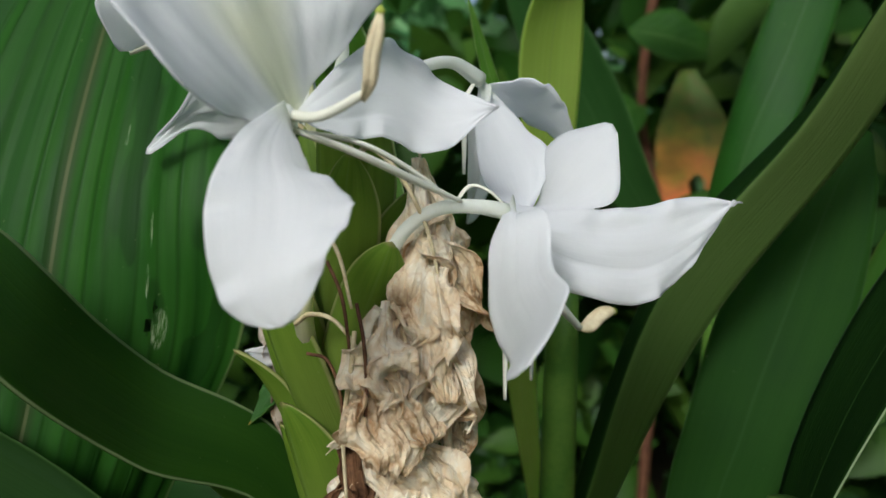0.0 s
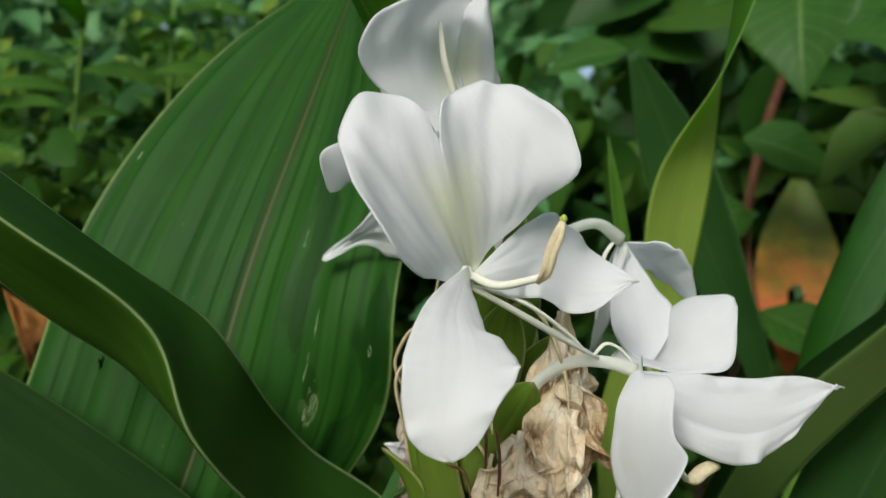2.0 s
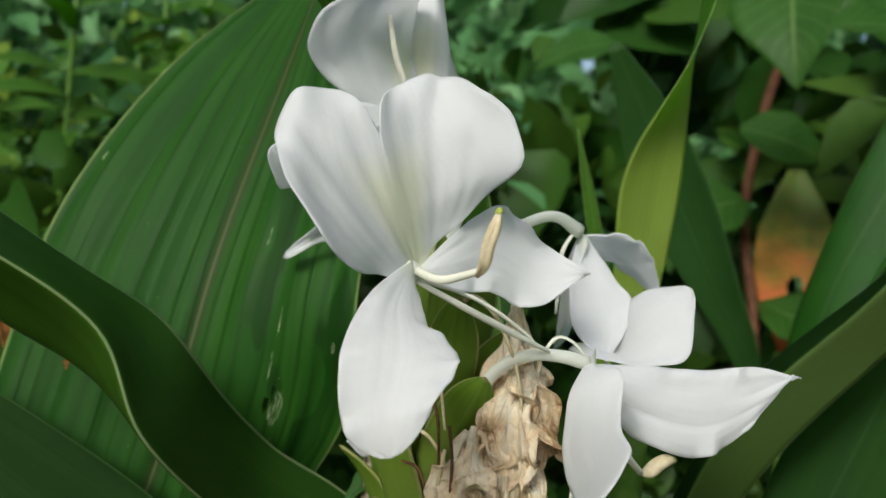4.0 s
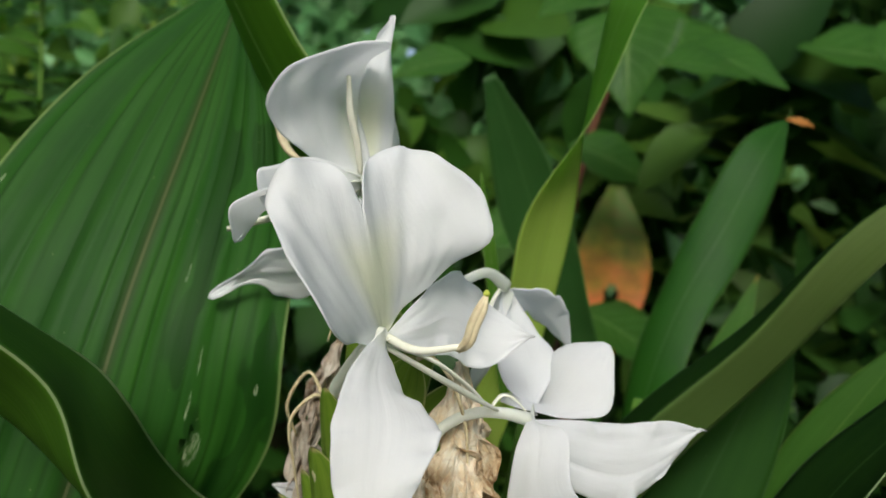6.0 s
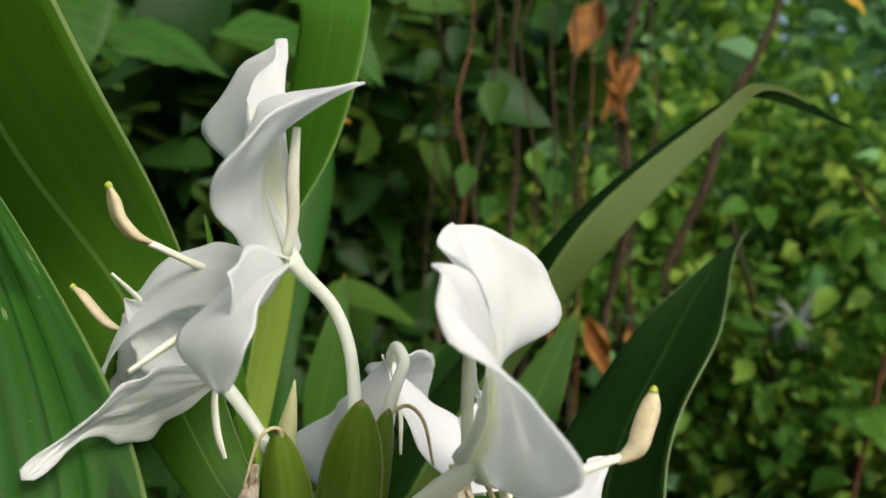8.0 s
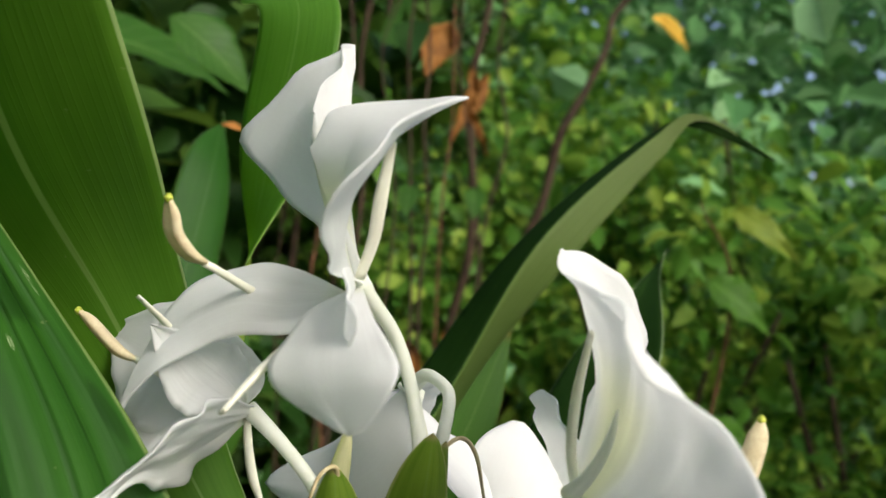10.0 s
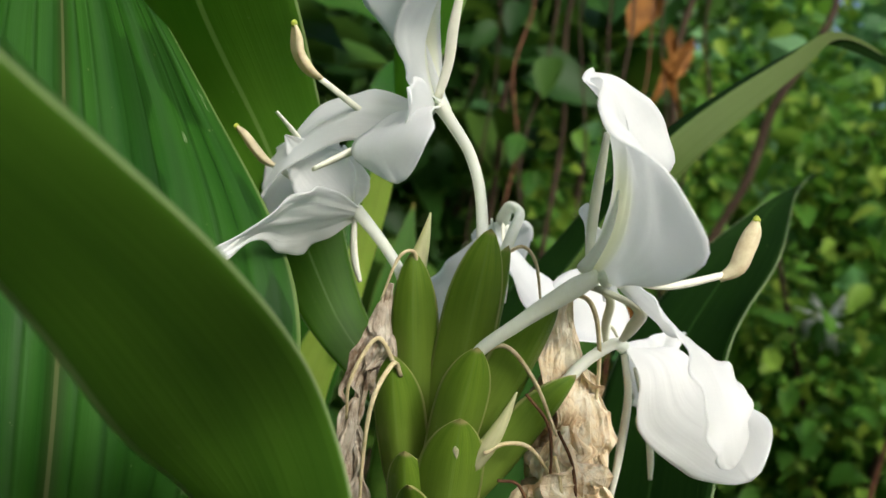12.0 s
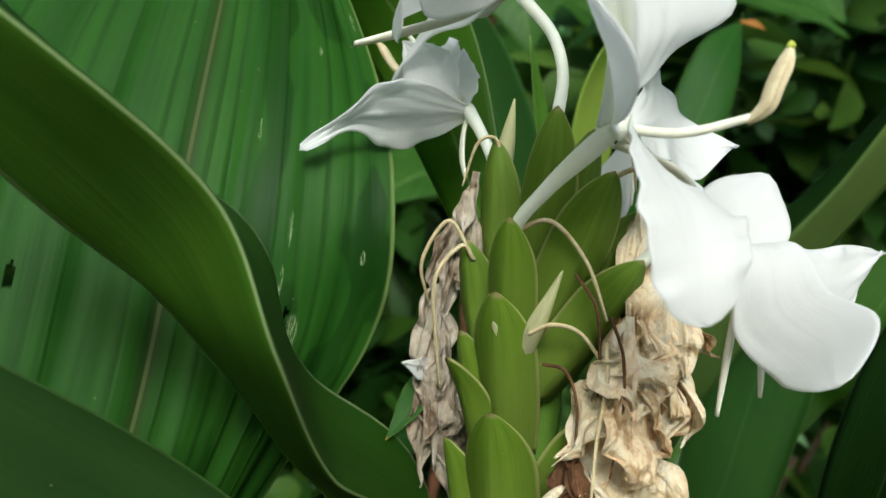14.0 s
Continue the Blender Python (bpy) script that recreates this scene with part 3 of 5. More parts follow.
blade("leaf", LEAF_REAR, [LEAF_OLIVE, LEAF_LIT], shoot, "olive green leaf with a pale midrib", nu=40, nv=15, arch=-0.12, ripple=0.001, waves=2.0, start=(-0.028, 0.245, 0.84), seed=2)
LEAF_LOW = [
    ((-0.056, 0.234, 0.848), (0.006, 0.008, 0.017)),
    ((-0.084, 0.228, 0.872), (0.009, 0.010, 0.023)),
    ((-0.112, 0.225, 0.889), (0.011, 0.013, 0.027)),
    ((-0.143, 0.225, 0.907), (0.011, 0.013, 0.026)),
    ((-0.176, 0.228, 0.930), (0.008, 0.009, 0.019)),
    ((-0.208, 0.232, 0.955), (0.003, 0.003, 0.006)),
]
blade("leaf", LEAF_LOW, [LEAF_DULL], shoot, "dull dark green leaf low on the stem", nu=40, nv=13, arch=-0.1, ripple=0.001, waves=2.0, start=(-0.03, 0.243, 0.80), seed=3)
blade("leaf", leaf_stations((-0.0400, 0.256, 0.939), (-0.0510, 0.254, 0.9185), 0.008, (-0.5, -0.8, 0.3), -0.2), [LEAF_TIPPED], shoot, "small green leaf with a withered orange tip", nu=20, nv=9, arch=0.15, ripple=0.0005, seed=61)

AXIS = np.array((-0.015, 0.243))


def bract(base, tip, width, label="", mat=None, belly=0.0045, wrap=1.15, seed=0, face=None):
    """A boat-shaped bract that clasps the axis of the flower head."""
    base, tip, width = np.array(base), np.array(tip), width * 0.93
    mid = (base + tip) / 2
    outw = np.array((*(mid[:2] - AXIS), 0.0))
    outw = unit(outw if face is None else np.array((*face, 0.0)))
    t = unit(tip - base)
    side = unit(np.cross(outw, t))
    rows = []
    for s, w, out, lap in ((0.0, 1.00, 0.0, 1.2), (0.25, 1.22, 0.65, 1.15), (0.5, 1.30, 0.95, 1.05), (0.72, 1.22, 0.95, 0.95), (0.88, 0.80, 0.70, 0.85), (1.0, 0.10, 0.30, 0.5)):
        c = base + (tip - base) * s + outw * belly * out
        rows.append((tuple(c), tuple(side * width * w - outw * width * w * wrap * lap), tuple(-side * width * w - outw * width * w * wrap * lap)))
    return blade("bract", rows, [mat or BRACT], shoot, label, nu=26, nv=17, crease=0.42, round_tip=0.05, thick=0.0009, seed=seed)


bract((-0.026, 0.233, 0.950), (-0.024, 0.230, 1.010), 0.0061, seed=1)
bract((-0.018, 0.232, 0.952), (-0.013, 0.234, 1.006), 0.0053, seed=2)
bract((-0.0305, 0.239, 0.950), (-0.032, 0.248, 1.001), 0.0052, face=(-0.75, -0.65), seed=3)
bract((-0.031, 0.2275, 0.945), (-0.037, 0.217, 0.983), 0.0053, seed=4)
scarred = bract((-0.030, 0.225, 0.925), (-0.038, 0.218, 0.966), 0.0069, "plump green bract with a small scar", seed=5)
bract((-0.024, 0.224, 0.950), (-0.016, 0.213, 0.996), 0.0064, seed=6)
bract((-0.016, 0.227, 0.947), (-0.001, 0.226, 0.988), 0.0061, seed=7)
bract((-0.022, 0.221, 0.940), (-0.0075, 0.2105, 0.977), 0.0062, seed=8)
bract((-0.031, 0.239, 0.935), (-0.038, 0.244, 0.975), 0.0057, face=(-0.8, -0.55), seed=9)
bract((-0.031, 0.233, 0.918), (-0.040, 0.232, 0.954), 0.0059, seed=10)
bract((-0.027, 0.226, 0.893), (-0.034, 0.222, 0.937), 0.0081, seed=11)
bract((-0.034, 0.230, 0.915), (-0.047, 0.223, 0.949), 0.0046, "narrow green bract with a curled pale tip", belly=-0.002, seed=12)
bract((-0.012, 0.236, 0.930), (0.000, 0.240, 0.975), 0.0061, seed=13)
bract((-0.022, 0.243, 0.925), (-0.020, 0.252, 0.972), 0.0061, seed=14)
bract((-0.014, 0.225, 0.905), (-0.006, 0.217, 0.940), 0.0072, seed=15)
bract((-0.020, 0.242, 0.880), (-0.014, 0.250, 0.930), 0.0076, seed=16)
bract((-0.031, 0.238, 0.885), (-0.038, 0.240, 0.925), 0.0076, seed=17)
tube("bract_tip", [(-0.0300, 0.2490, 0.990), (-0.0300, 0.2480, 0.998), (-0.0300, 0.2468, 1.005), (-0.030, 0.246, 1.0115)], [0.0022, 0.0024, 0.0014, 0.0002], [SPIKE], shoot, "pale papery spike above the bract", 14, 10)
tube("bract_tip", [(-0.0275, 0.2290, 0.942), (-0.0285, 0.2220, 0.951), (-0.0282, 0.2165, 0.959), (-0.0268, 0.2140, 0.966), (-0.0250, 0.2130, 0.9725)], [0.0020, 0.0024, 0.0022, 0.0013, 0.0002], [SPIKE], shoot, "cream bud tip between the bracts", 14, 10)



spot = min(scarred.data.vertices, key=lambda q: (q.co + scarred.matrix_world.translation - Vector((-0.050, 0.205, 0.951))).length)
on = spot.co + scarred.matrix_world.translation + spot.normal * 0.0001
blade("scar", leaf_stations(on - Vector((0.0006, 0, -0.0016)), on + Vector((0.0006, 0, -0.0016)), 0.0014, tuple(spot.normal), 0.03), [SPIKE], scarred, "small pale scar", nu=8, nv=5, thick=0.0005)

# ---- flowers: the slender tube carries lip, petals and stamen ----
def flower(knots, radii, label):
    return tube("flower", knots, radii, [TUBE], shoot, label, 26, 11)


def strip(knots, radius, parent, name="corolla_lobe", mat=None, label="", flat=0.5):
    return tube(name, knots, [radius * 0.8, radius, radius * 1.05, radius * 0.6], [mat or FILAMENT], parent, label, 20, 7, flat)


def stamen(parent, knots, anther, width=1.0, flat=0.7):
    s = tube("stamen", knots, [0.0011, 0.0010, 0.0008], [FILAMENT], parent, "", 18, 8)
    tube("anther", anther, [width * r for r in (0.0008, 0.0019, 0.0021, 0.0019, 0.0007)], [ANTHER], parent, "cream anther with a green stigma at its end", 20, 14, flat, 0.55)
    knob("stigma", anther[-1], 0.0009, [STIGMA], parent)
    return s


front = flower([(-0.0315, 0.2275, 0.962), (-0.0355, 0.2195, 0.979), (-0.033, 0.209, 0.990), (-0.0280, 0.199, 1.000), (-0.0256, 0.1945, 1.0040)], [0.0013, 0.0015, 0.0017, 0.0023, 0.0016], "large white flower with a two-lobed lip")
SWAY_FRONT = [(-0.0102, -0.0017, -0.0008),
    (0.0062, 0.0025, -0.0022),
    (0.0049, 0.0010, 0.0013),
    (0.0011, 0.0008, -0.0041),
    (0.0017, 0.0026, -0.0009),
    (0.0037, 0.0034, 0.0013),
    (0.0082, 0.0030, -0.0003),
    (0.0003, 0.0031, -0.0036),
    (-0.0043, 0.0007, -0.0048),
    (-0.0072, 0.0014, -0.0059),
    (-0.0017, -0.0021, 0.0043),
    (0.0028, -0.0028, 0.0094),
    (0.0002, -0.0029, 0.0019),
    (-0.0011, -0.0054, 0.0048),
    (-0.0020, -0.0017, 0.0019)]
lip(front, "broad white lip with a yellow-green heart", (-0.0258, 0.1969, 1.0039), (0.841, 0.427, 0.332), (0.002, -0.617, 0.787), -22.06,
    ((0.84, -1.358, 15.36, 0.0374, 0.0498), (-0.398, -0.682, 17.62, 0.0572, 0.052)), 21, 1, SWAY_FRONT)
PETAL_HANGING = [
    ((-0.0256, 0.1899, 1.0049), (-0.0002, -0.0013, 0.0018)),
    ((-0.0258, 0.1772, 0.9976), (-0.0062, -0.0027, 0.0026)),
    ((-0.0226, 0.1674, 0.9898), (-0.0117, -0.0040, -0.0001)),
    ((-0.0224, 0.1603, 0.9800), (-0.0090, -0.0012, -0.0041)),
    ((-0.0211, 0.1585, 0.9713), (-0.0034, 0.0002, -0.0014)),
]
blade("petal", PETAL_HANGING, [PETAL], front, nu=60, nv=33, groove=((-0.05, 0.05, -0.0002), (-0.45, 0.07, 0.00015)), arch=0.05, ripple=0.0007, waves=5.0, round_tip=0.10, ruffle=0.0003, seed=22)
PETAL_SIDE = [
    ((-0.0252, 0.1910, 1.0032), (-0.0011, 0.0020, -0.0009)),
    ((-0.0163, 0.1998, 1.0069), (-0.0005, 0.0031, 0.0072)),
    ((-0.0077, 0.2088, 1.0094), (-0.0001, 0.0050, 0.0104)),
    ((0.0028, 0.2141, 1.0038), (-0.0002, 0.0048, 0.0078)),
    ((0.0150, 0.2147, 1.0053), (0.0002, -0.0009, -0.0002)),
]
blade("petal", PETAL_SIDE, [PETAL], front, nu=48, nv=29, groove=((0.1, 0.04, -0.0004), (0.5, 0.04, 0.0003)), arch=0.06, ripple=0.0008, waves=4.0, ruffle=0.0005, seed=23)
stamen(front, [(-0.026, 0.194, 1.004), (-0.018, 0.182, 1.004), (-0.009, 0.174, 1.008)], [(-0.0095, 0.1745, 1.007), (-0.008, 0.1715, 1.010), (-0.0075, 0.1705, 1.014), (-0.0065, 0.170, 1.018), (-0.006, 0.170, 1.021)], 0.66, 1.75)
strip([(-0.025, 0.195, 1.001), (-0.013, 0.191, 0.997), (-0.002, 0.199, 0.991), (0.007, 0.207, 0.986)], 0.0016, front)
strip([(-0.0265, 0.1965, 1.004), (-0.0240, 0.1995, 1.0120), (-0.0250, 0.1990, 1.0230), (-0.0295, 0.1955, 1.0350)], 0.0017, front)
knob("throat", (-0.0262, 0.1920, 1.0038), 0.0023, [TUBE], front)
strip([(-0.026, 0.198, 1.001), (-0.012, 0.200, 0.998), (0.000, 0.208, 0.990), (0.006, 0.211, 0.984)], 0.0011, front)

top = flower([(-0.023, 0.2345, 0.988), (-0.0235, 0.2325, 1.004), (-0.021, 0.238, 1.018), (-0.024, 0.241, 1.028), (-0.032, 0.2415, 1.035), (-0.037, 0.242, 1.039)], [0.0015, 0.0016, 0.0015, 0.0015, 0.0016, 0.0020], "white flower facing upward with folded lip")
SWAY_TOP = [(-0.0148, 0.0042, 0.0069),
    (0.0049, 0.0021, -0.0067),
    (0.0067, 0.0016, -0.0032),
    (0.0035, 0.0018, -0.0001),
    (0.0023, 0.0057, -0.0004),
    (0.0010, 0.0073, -0.0002),
    (0.0038, -0.0048, -0.0033),
    (0.0031, -0.0031, 0.0008),
    (0.0004, -0.0014, 0.0033),
    (0.0018, -0.0054, -0.0009),
    (0.0004, -0.0023, -0.0019),
    (-0.0002, -0.0008, -0.0018),
    (-0.0072, -0.0051, 0.0025),
    (-0.0027, -0.0014, -0.0009),
    (0.0024, -0.0014, 0.0028)]
lip(top, "white two-lobed lip folded together", (-0.0342, 0.2434, 1.0366), (0.853, 0.521, -0.025), (-0.143, 0.278, 0.95), 8.59,
    ((0.048, 1.213, -9.53, 0.0669, 0.0428), (0.308, 1.335, -34.43, 0.0554, 0.0534)), 24, -1, SWAY_TOP)
PETAL_LONG = [
    ((-0.0370, 0.2433, 1.0366), (0.0013, 0.0006, -0.0004)),
    ((-0.0414, 0.2543, 1.0340), (0.0025, 0.0026, 0.0063)),
    ((-0.0457, 0.2653, 1.0332), (0.0038, 0.0032, 0.0067)),
    ((-0.0492, 0.2759, 1.0272), (0.0026, 0.0036, 0.0062)),
    ((-0.0522, 0.2840, 1.0180), (0.0030, 0.0024, 0.0046)),
    ((-0.0545, 0.2870, 1.0080), (0.0008, 0.0006, 0.0010)),
]
blade("petal", PETAL_LONG, [PETAL], top, nu=44, nv=21, arch=0.06, groove=((0.1, 0.05, -0.0003),), ripple=0.0006, waves=2.5, ruffle=0.0004, seed=25)
PETAL_ROUND = [
    ((-0.0375, 0.2415, 1.0378), (0.0000, 0.0012, 0.0000), (0.0, -0.0012, 0.0)),
    ((-0.0525, 0.2335, 1.0335), (0.0006, 0.0088, -0.0008), (-0.0012, -0.0078, 0.0012)),
    ((-0.0652, 0.2248, 1.0262), (0.0010, 0.0138, -0.0030), (-0.0020, -0.0140, 0.0032)),
    ((-0.0672, 0.2185, 1.0172), (0.0015, 0.0080, -0.0008), (-0.0002, -0.0070, 0.0016)),
]
PETAL_SMALL = [
    ((-0.0361, 0.2435, 1.0378), (-0.0012, -0.0009, 0.0005)),
    ((-0.0484, 0.2365, 1.0358), (-0.0023, -0.0021, 0.0066)),
    ((-0.0604, 0.2276, 1.0317), (-0.0019, -0.0023, 0.0066)),
    ((-0.0640, 0.2215, 1.0330), (-0.0008, -0.0016, 0.0040)),
]
blade("petal", PETAL_SMALL, [PETAL], top, nu=28, nv=13, arch=0.15, ripple=0.0005, waves=2.0, round_tip=0.2, seed=37)
blade("petal", PETAL_ROUND, [PETAL], top, nu=40, nv=21, arch=0.05, groove=((0.0, 0.05, 0.0003),), ripple=0.0004, waves=2.0, round_tip=0.3, ruffle=0.0003, seed=26)
stamen(top, [(-0.0365, 0.2455, 1.036), (-0.0389, 0.2611, 1.0333), (-0.0578, 0.2632, 1.0405)], [(-0.0575, 0.263, 1.0405), (-0.061, 0.264, 1.042), (-0.064, 0.265, 1.0455), (-0.0655, 0.2645, 1.049), (-0.067, 0.264, 1.052)])
strip([(-0.038, 0.241, 1.040), (-0.040, 0.237, 1.048), (-0.043, 0.234, 1.056), (-0.045, 0.231, 1.066)], 0.0013, top)
strip([(-0.038, 0.243, 1.036), (-0.046, 0.246, 1.030), (-0.060, 0.244, 1.0235), (-0.073, 0.240, 1.018)], 0.0016, top)

right = flower([(-0.0150, 0.2220, 0.955), (-0.0098, 0.2140, 0.9695), (-0.005, 0.210, 0.979), (0.002, 0.208, 0.984), (0.010, 0.210, 0.9845), (0.017, 0.213, 0.983)], [0.0015, 0.0016, 0.0015, 0.0015, 0.0016, 0.0019], "white flower turned sideways on an arching tube")
PETAL_POINTED = [
    ((0.0162, 0.2123, 0.9816), (-0.0015, 0.0012, 0.0007)),
    ((0.0300, 0.2162, 0.9749), (0.0011, 0.0031, 0.0079)),
    ((0.0463, 0.2193, 0.9723), (-0.0001, 0.0039, 0.0104)),
    ((0.0590, 0.2227, 0.9767), (0.0007, 0.0020, 0.0083)),
    ((0.0703, 0.2246, 0.9840), (0.0011, -0.0001, -0.0003)),
]
blade("petal", PETAL_POINTED, [PETAL], right, nu=40, nv=25, groove=((0.30, 0.06, 0.0008), (-0.3, 0.04, -0.0003)), arch=-0.10, ripple=0.0010, waves=5.0, ruffle=0.0008, seed=27)
PETAL_DROOP = [
    ((0.0188, 0.2158, 0.9833), (-0.0001, 0.0012, 0.0029)),
    ((0.0190, 0.2023, 0.9809), (-0.0055, 0.0022, -0.0038)),
    ((0.0190, 0.1946, 0.9696), (-0.0056, 0.0071, -0.0067)),
    ((0.0212, 0.1816, 0.9646), (-0.0045, 0.0078, -0.0089)),
    ((0.0170, 0.1715, 0.9591), (-0.0030, 0.0042, -0.0045)),
]
blade("petal", PETAL_DROOP, [PETAL], right, nu=44, nv=25, round_tip=0.22, groove=((0.0, 0.05, -0.0002),), arch=0.08, ripple=0.0003, waves=3.0, ruffle=0.00035, seed=28)
strip([(0.017, 0.212, 0.981), (0.0175, 0.209, 0.970), (0.017, 0.2085, 0.955), (0.017, 0.209, 0.942)], 0.0012, right)
strip([(0.019, 0.209, 0.978), (0.022, 0.205, 0.965), (0.022, 0.202, 0.955), (0.022, 0.201, 0.949)], 0.0010, right)
strip([(0.006, 0.211, 0.985), (0.009, 0.213, 0.9885), (0.013, 0.214, 0.9875), (0.017, 0.214, 0.984)], 0.0007, right)
stamen(right, [(0.020, 0.208, 0.978), (0.027, 0.203, 0.966), (0.033, 0.210, 0.958)], [(0.0325, 0.210, 0.958), (0.035, 0.212, 0.9575), (0.0375, 0.215, 0.959), (0.040, 0.217, 0.960), (0.042, 0.219, 0.9595)])

back = flower([(-0.013, 0.235, 1.000), (-0.008, 0.236, 1.010), (-0.002, 0.240, 1.0145), (0.005, 0.250, 1.016), (0.012, 0.258, 1.012)], [0.0016, 0.0015, 0.0015, 0.0016, 0.0022], "white flower bent over on an arching tube")
PETAL_BACK_A = [
    ((0.0133, 0.2636, 1.0108), (-0.0013, -0.0011, 0.0010)),
    ((0.0174, 0.2540, 0.9989), (-0.0065, -0.0017, -0.0013)),
    ((0.0218, 0.2443, 0.9888), (-0.0080, -0.0021, -0.0035)),
    ((0.0235, 0.2344, 0.9783), (0.0003, -0.0020, 0.0007)),
]
blade("petal", PETAL_BACK_A, [PETAL], back, nu=36, nv=19, arch=-0.12, ripple=0.0004, waves=2.0, ruffle=0.00045, seed=29)
PETAL_BACK_B = [
    ((0.0152, 0.2407, 0.9807), (0.0026, 0.0057, -0.0004)),
    ((0.0284, 0.2374, 0.9798), (-0.0026, 0.0095, -0.0005)),
    ((0.0367, 0.2385, 0.9905), (-0.0076, 0.0112, 0.0054)),
    ((0.0443, 0.2420, 1.0010), (-0.0030, 0.0075, 0.0035)),
]
blade("petal", PETAL_BACK_B, [PETAL], back, nu=36, nv=19, arch=-0.2, ripple=0.0005, waves=2.0, round_tip=0.55, ruffle=0.00045, seed=30)
PETAL_BACK_C = [
    ((0.0140, 0.2582, 1.0112), (-0.0011, 0.0014, 0.0012)),
    ((0.0110, 0.2655, 0.9930), (-0.0006, 0.0073, 0.0064)),
    ((0.0126, 0.2823, 0.9804), (0.0032, 0.0063, 0.0089)),
    ((0.0152, 0.3078, 0.9751), (0.0012, 0.0023, 0.0034)),
]
blade("petal", PETAL_BACK_C, [PETAL], back, nu=30, nv=15, arch=0.2, ripple=0.0006, waves=2.0, round_tip=0.25, ruffle=0.00045, seed=31)
blade("petal", leaf_stations((0.013, 0.262, 1.010), (0.040, 0.272, 0.992), 0.020, (0.2, 0.5, 0.8), 0.2), [PETAL], back, nu=24, nv=13, ripple=0.0006, seed=32)
strip([(0.011, 0.257, 1.012), (0.008, 0.253, 1.006), (0.008, 0.250, 0.998), (0.008, 0.249, 0.988)], 0.0007, back)

left = flower([(-0.031, 0.248, 0.988), (-0.0315, 0.254, 0.996), (-0.033, 0.262, 1.003), (-0.035, 0.270, 1.009)], [0.0016, 0.0015, 0.0016, 0.0020], "limp white flower with crumpled drooping petals")
PETAL_LIMP = [
    ((-0.0331, 0.2699, 1.0080), (0.0001, -0.0012, 0.0009)),
    ((-0.0468, 0.2676, 1.0058), (-0.0008, -0.0039, 0.0076)),
    ((-0.0597, 0.2647, 1.0040), (-0.0014, -0.0046, 0.0086)),
    ((-0.0681, 0.2659, 1.0014), (-0.0016, -0.0020, 0.0023)),
    ((-0.0802, 0.2675, 0.9919), (-0.0009, 0.0030, 0.0006)),
]
blade("petal", PETAL_LIMP, [PETAL], left, round_tip=0.10, nu=44, nv=25, groove=((0.0, 0.05, 0.0009), (0.5, 0.08, -0.0005)), arch=-0.10, ripple=0.0009, waves=3.0, crumple=0.0012, seed=33)
blade("petal", leaf_stations((-0.036, 0.271, 1.010), (-0.034, 0.318, 1.020), 0.030, (-0.9, 0.0, 0.3), 0.15), [PETAL], left, nu=30, nv=15, ripple=0.0006, crumple=0.0006, seed=34)
blade("petal", leaf_stations((-0.036, 0.271, 1.009), (-0.040, 0.312, 1.000), 0.026, (-0.9, 0.2, 0.5), 0.15), [PETAL], left, nu=30, nv=15, ripple=0.0006, crumple=0.0006, seed=35)
blade("petal", leaf_stations((-0.036, 0.272, 1.008), (-0.036, 0.278, 1.026), 0.014, (-0.7, -0.6, 0.2), 0.2), [PETAL], left, nu=24, nv=13, ripple=0.0006, crumple=0.0005, seed=36)
blade("petal", leaf_stations((-0.0382, 0.2683, 1.0107), (-0.0527, 0.2823, 1.0261), 0.018, (-0.86, -0.51, 0.02), 0.15), [PETAL], left, nu=30, nv=15, ripple=0.0006, crumple=0.0005, seed=38)
stamen(left, [(-0.036, 0.272, 1.010), (-0.043, 0.282, 1.013), (-0.050, 0.290, 1.018)], [(-0.0495, 0.2895, 1.0175), (-0.052, 0.292, 1.019), (-0.054, 0.295, 1.022), (-0.0555, 0.298, 1.025), (-0.057, 0.300, 1.027)])
strip([(-0.035, 0.270, 1.007), (-0.036, 0.268, 1.001), (-0.036, 0.266, 0.995), (-0.035, 0.264, 0.990)], 0.0012, left)
strip([(-0.036, 0.271, 1.011), (-0.043, 0.277, 1.018), (-0.050, 0.280, 1.026), (-0.056, 0.283, 1.032)], 0.0013, left)


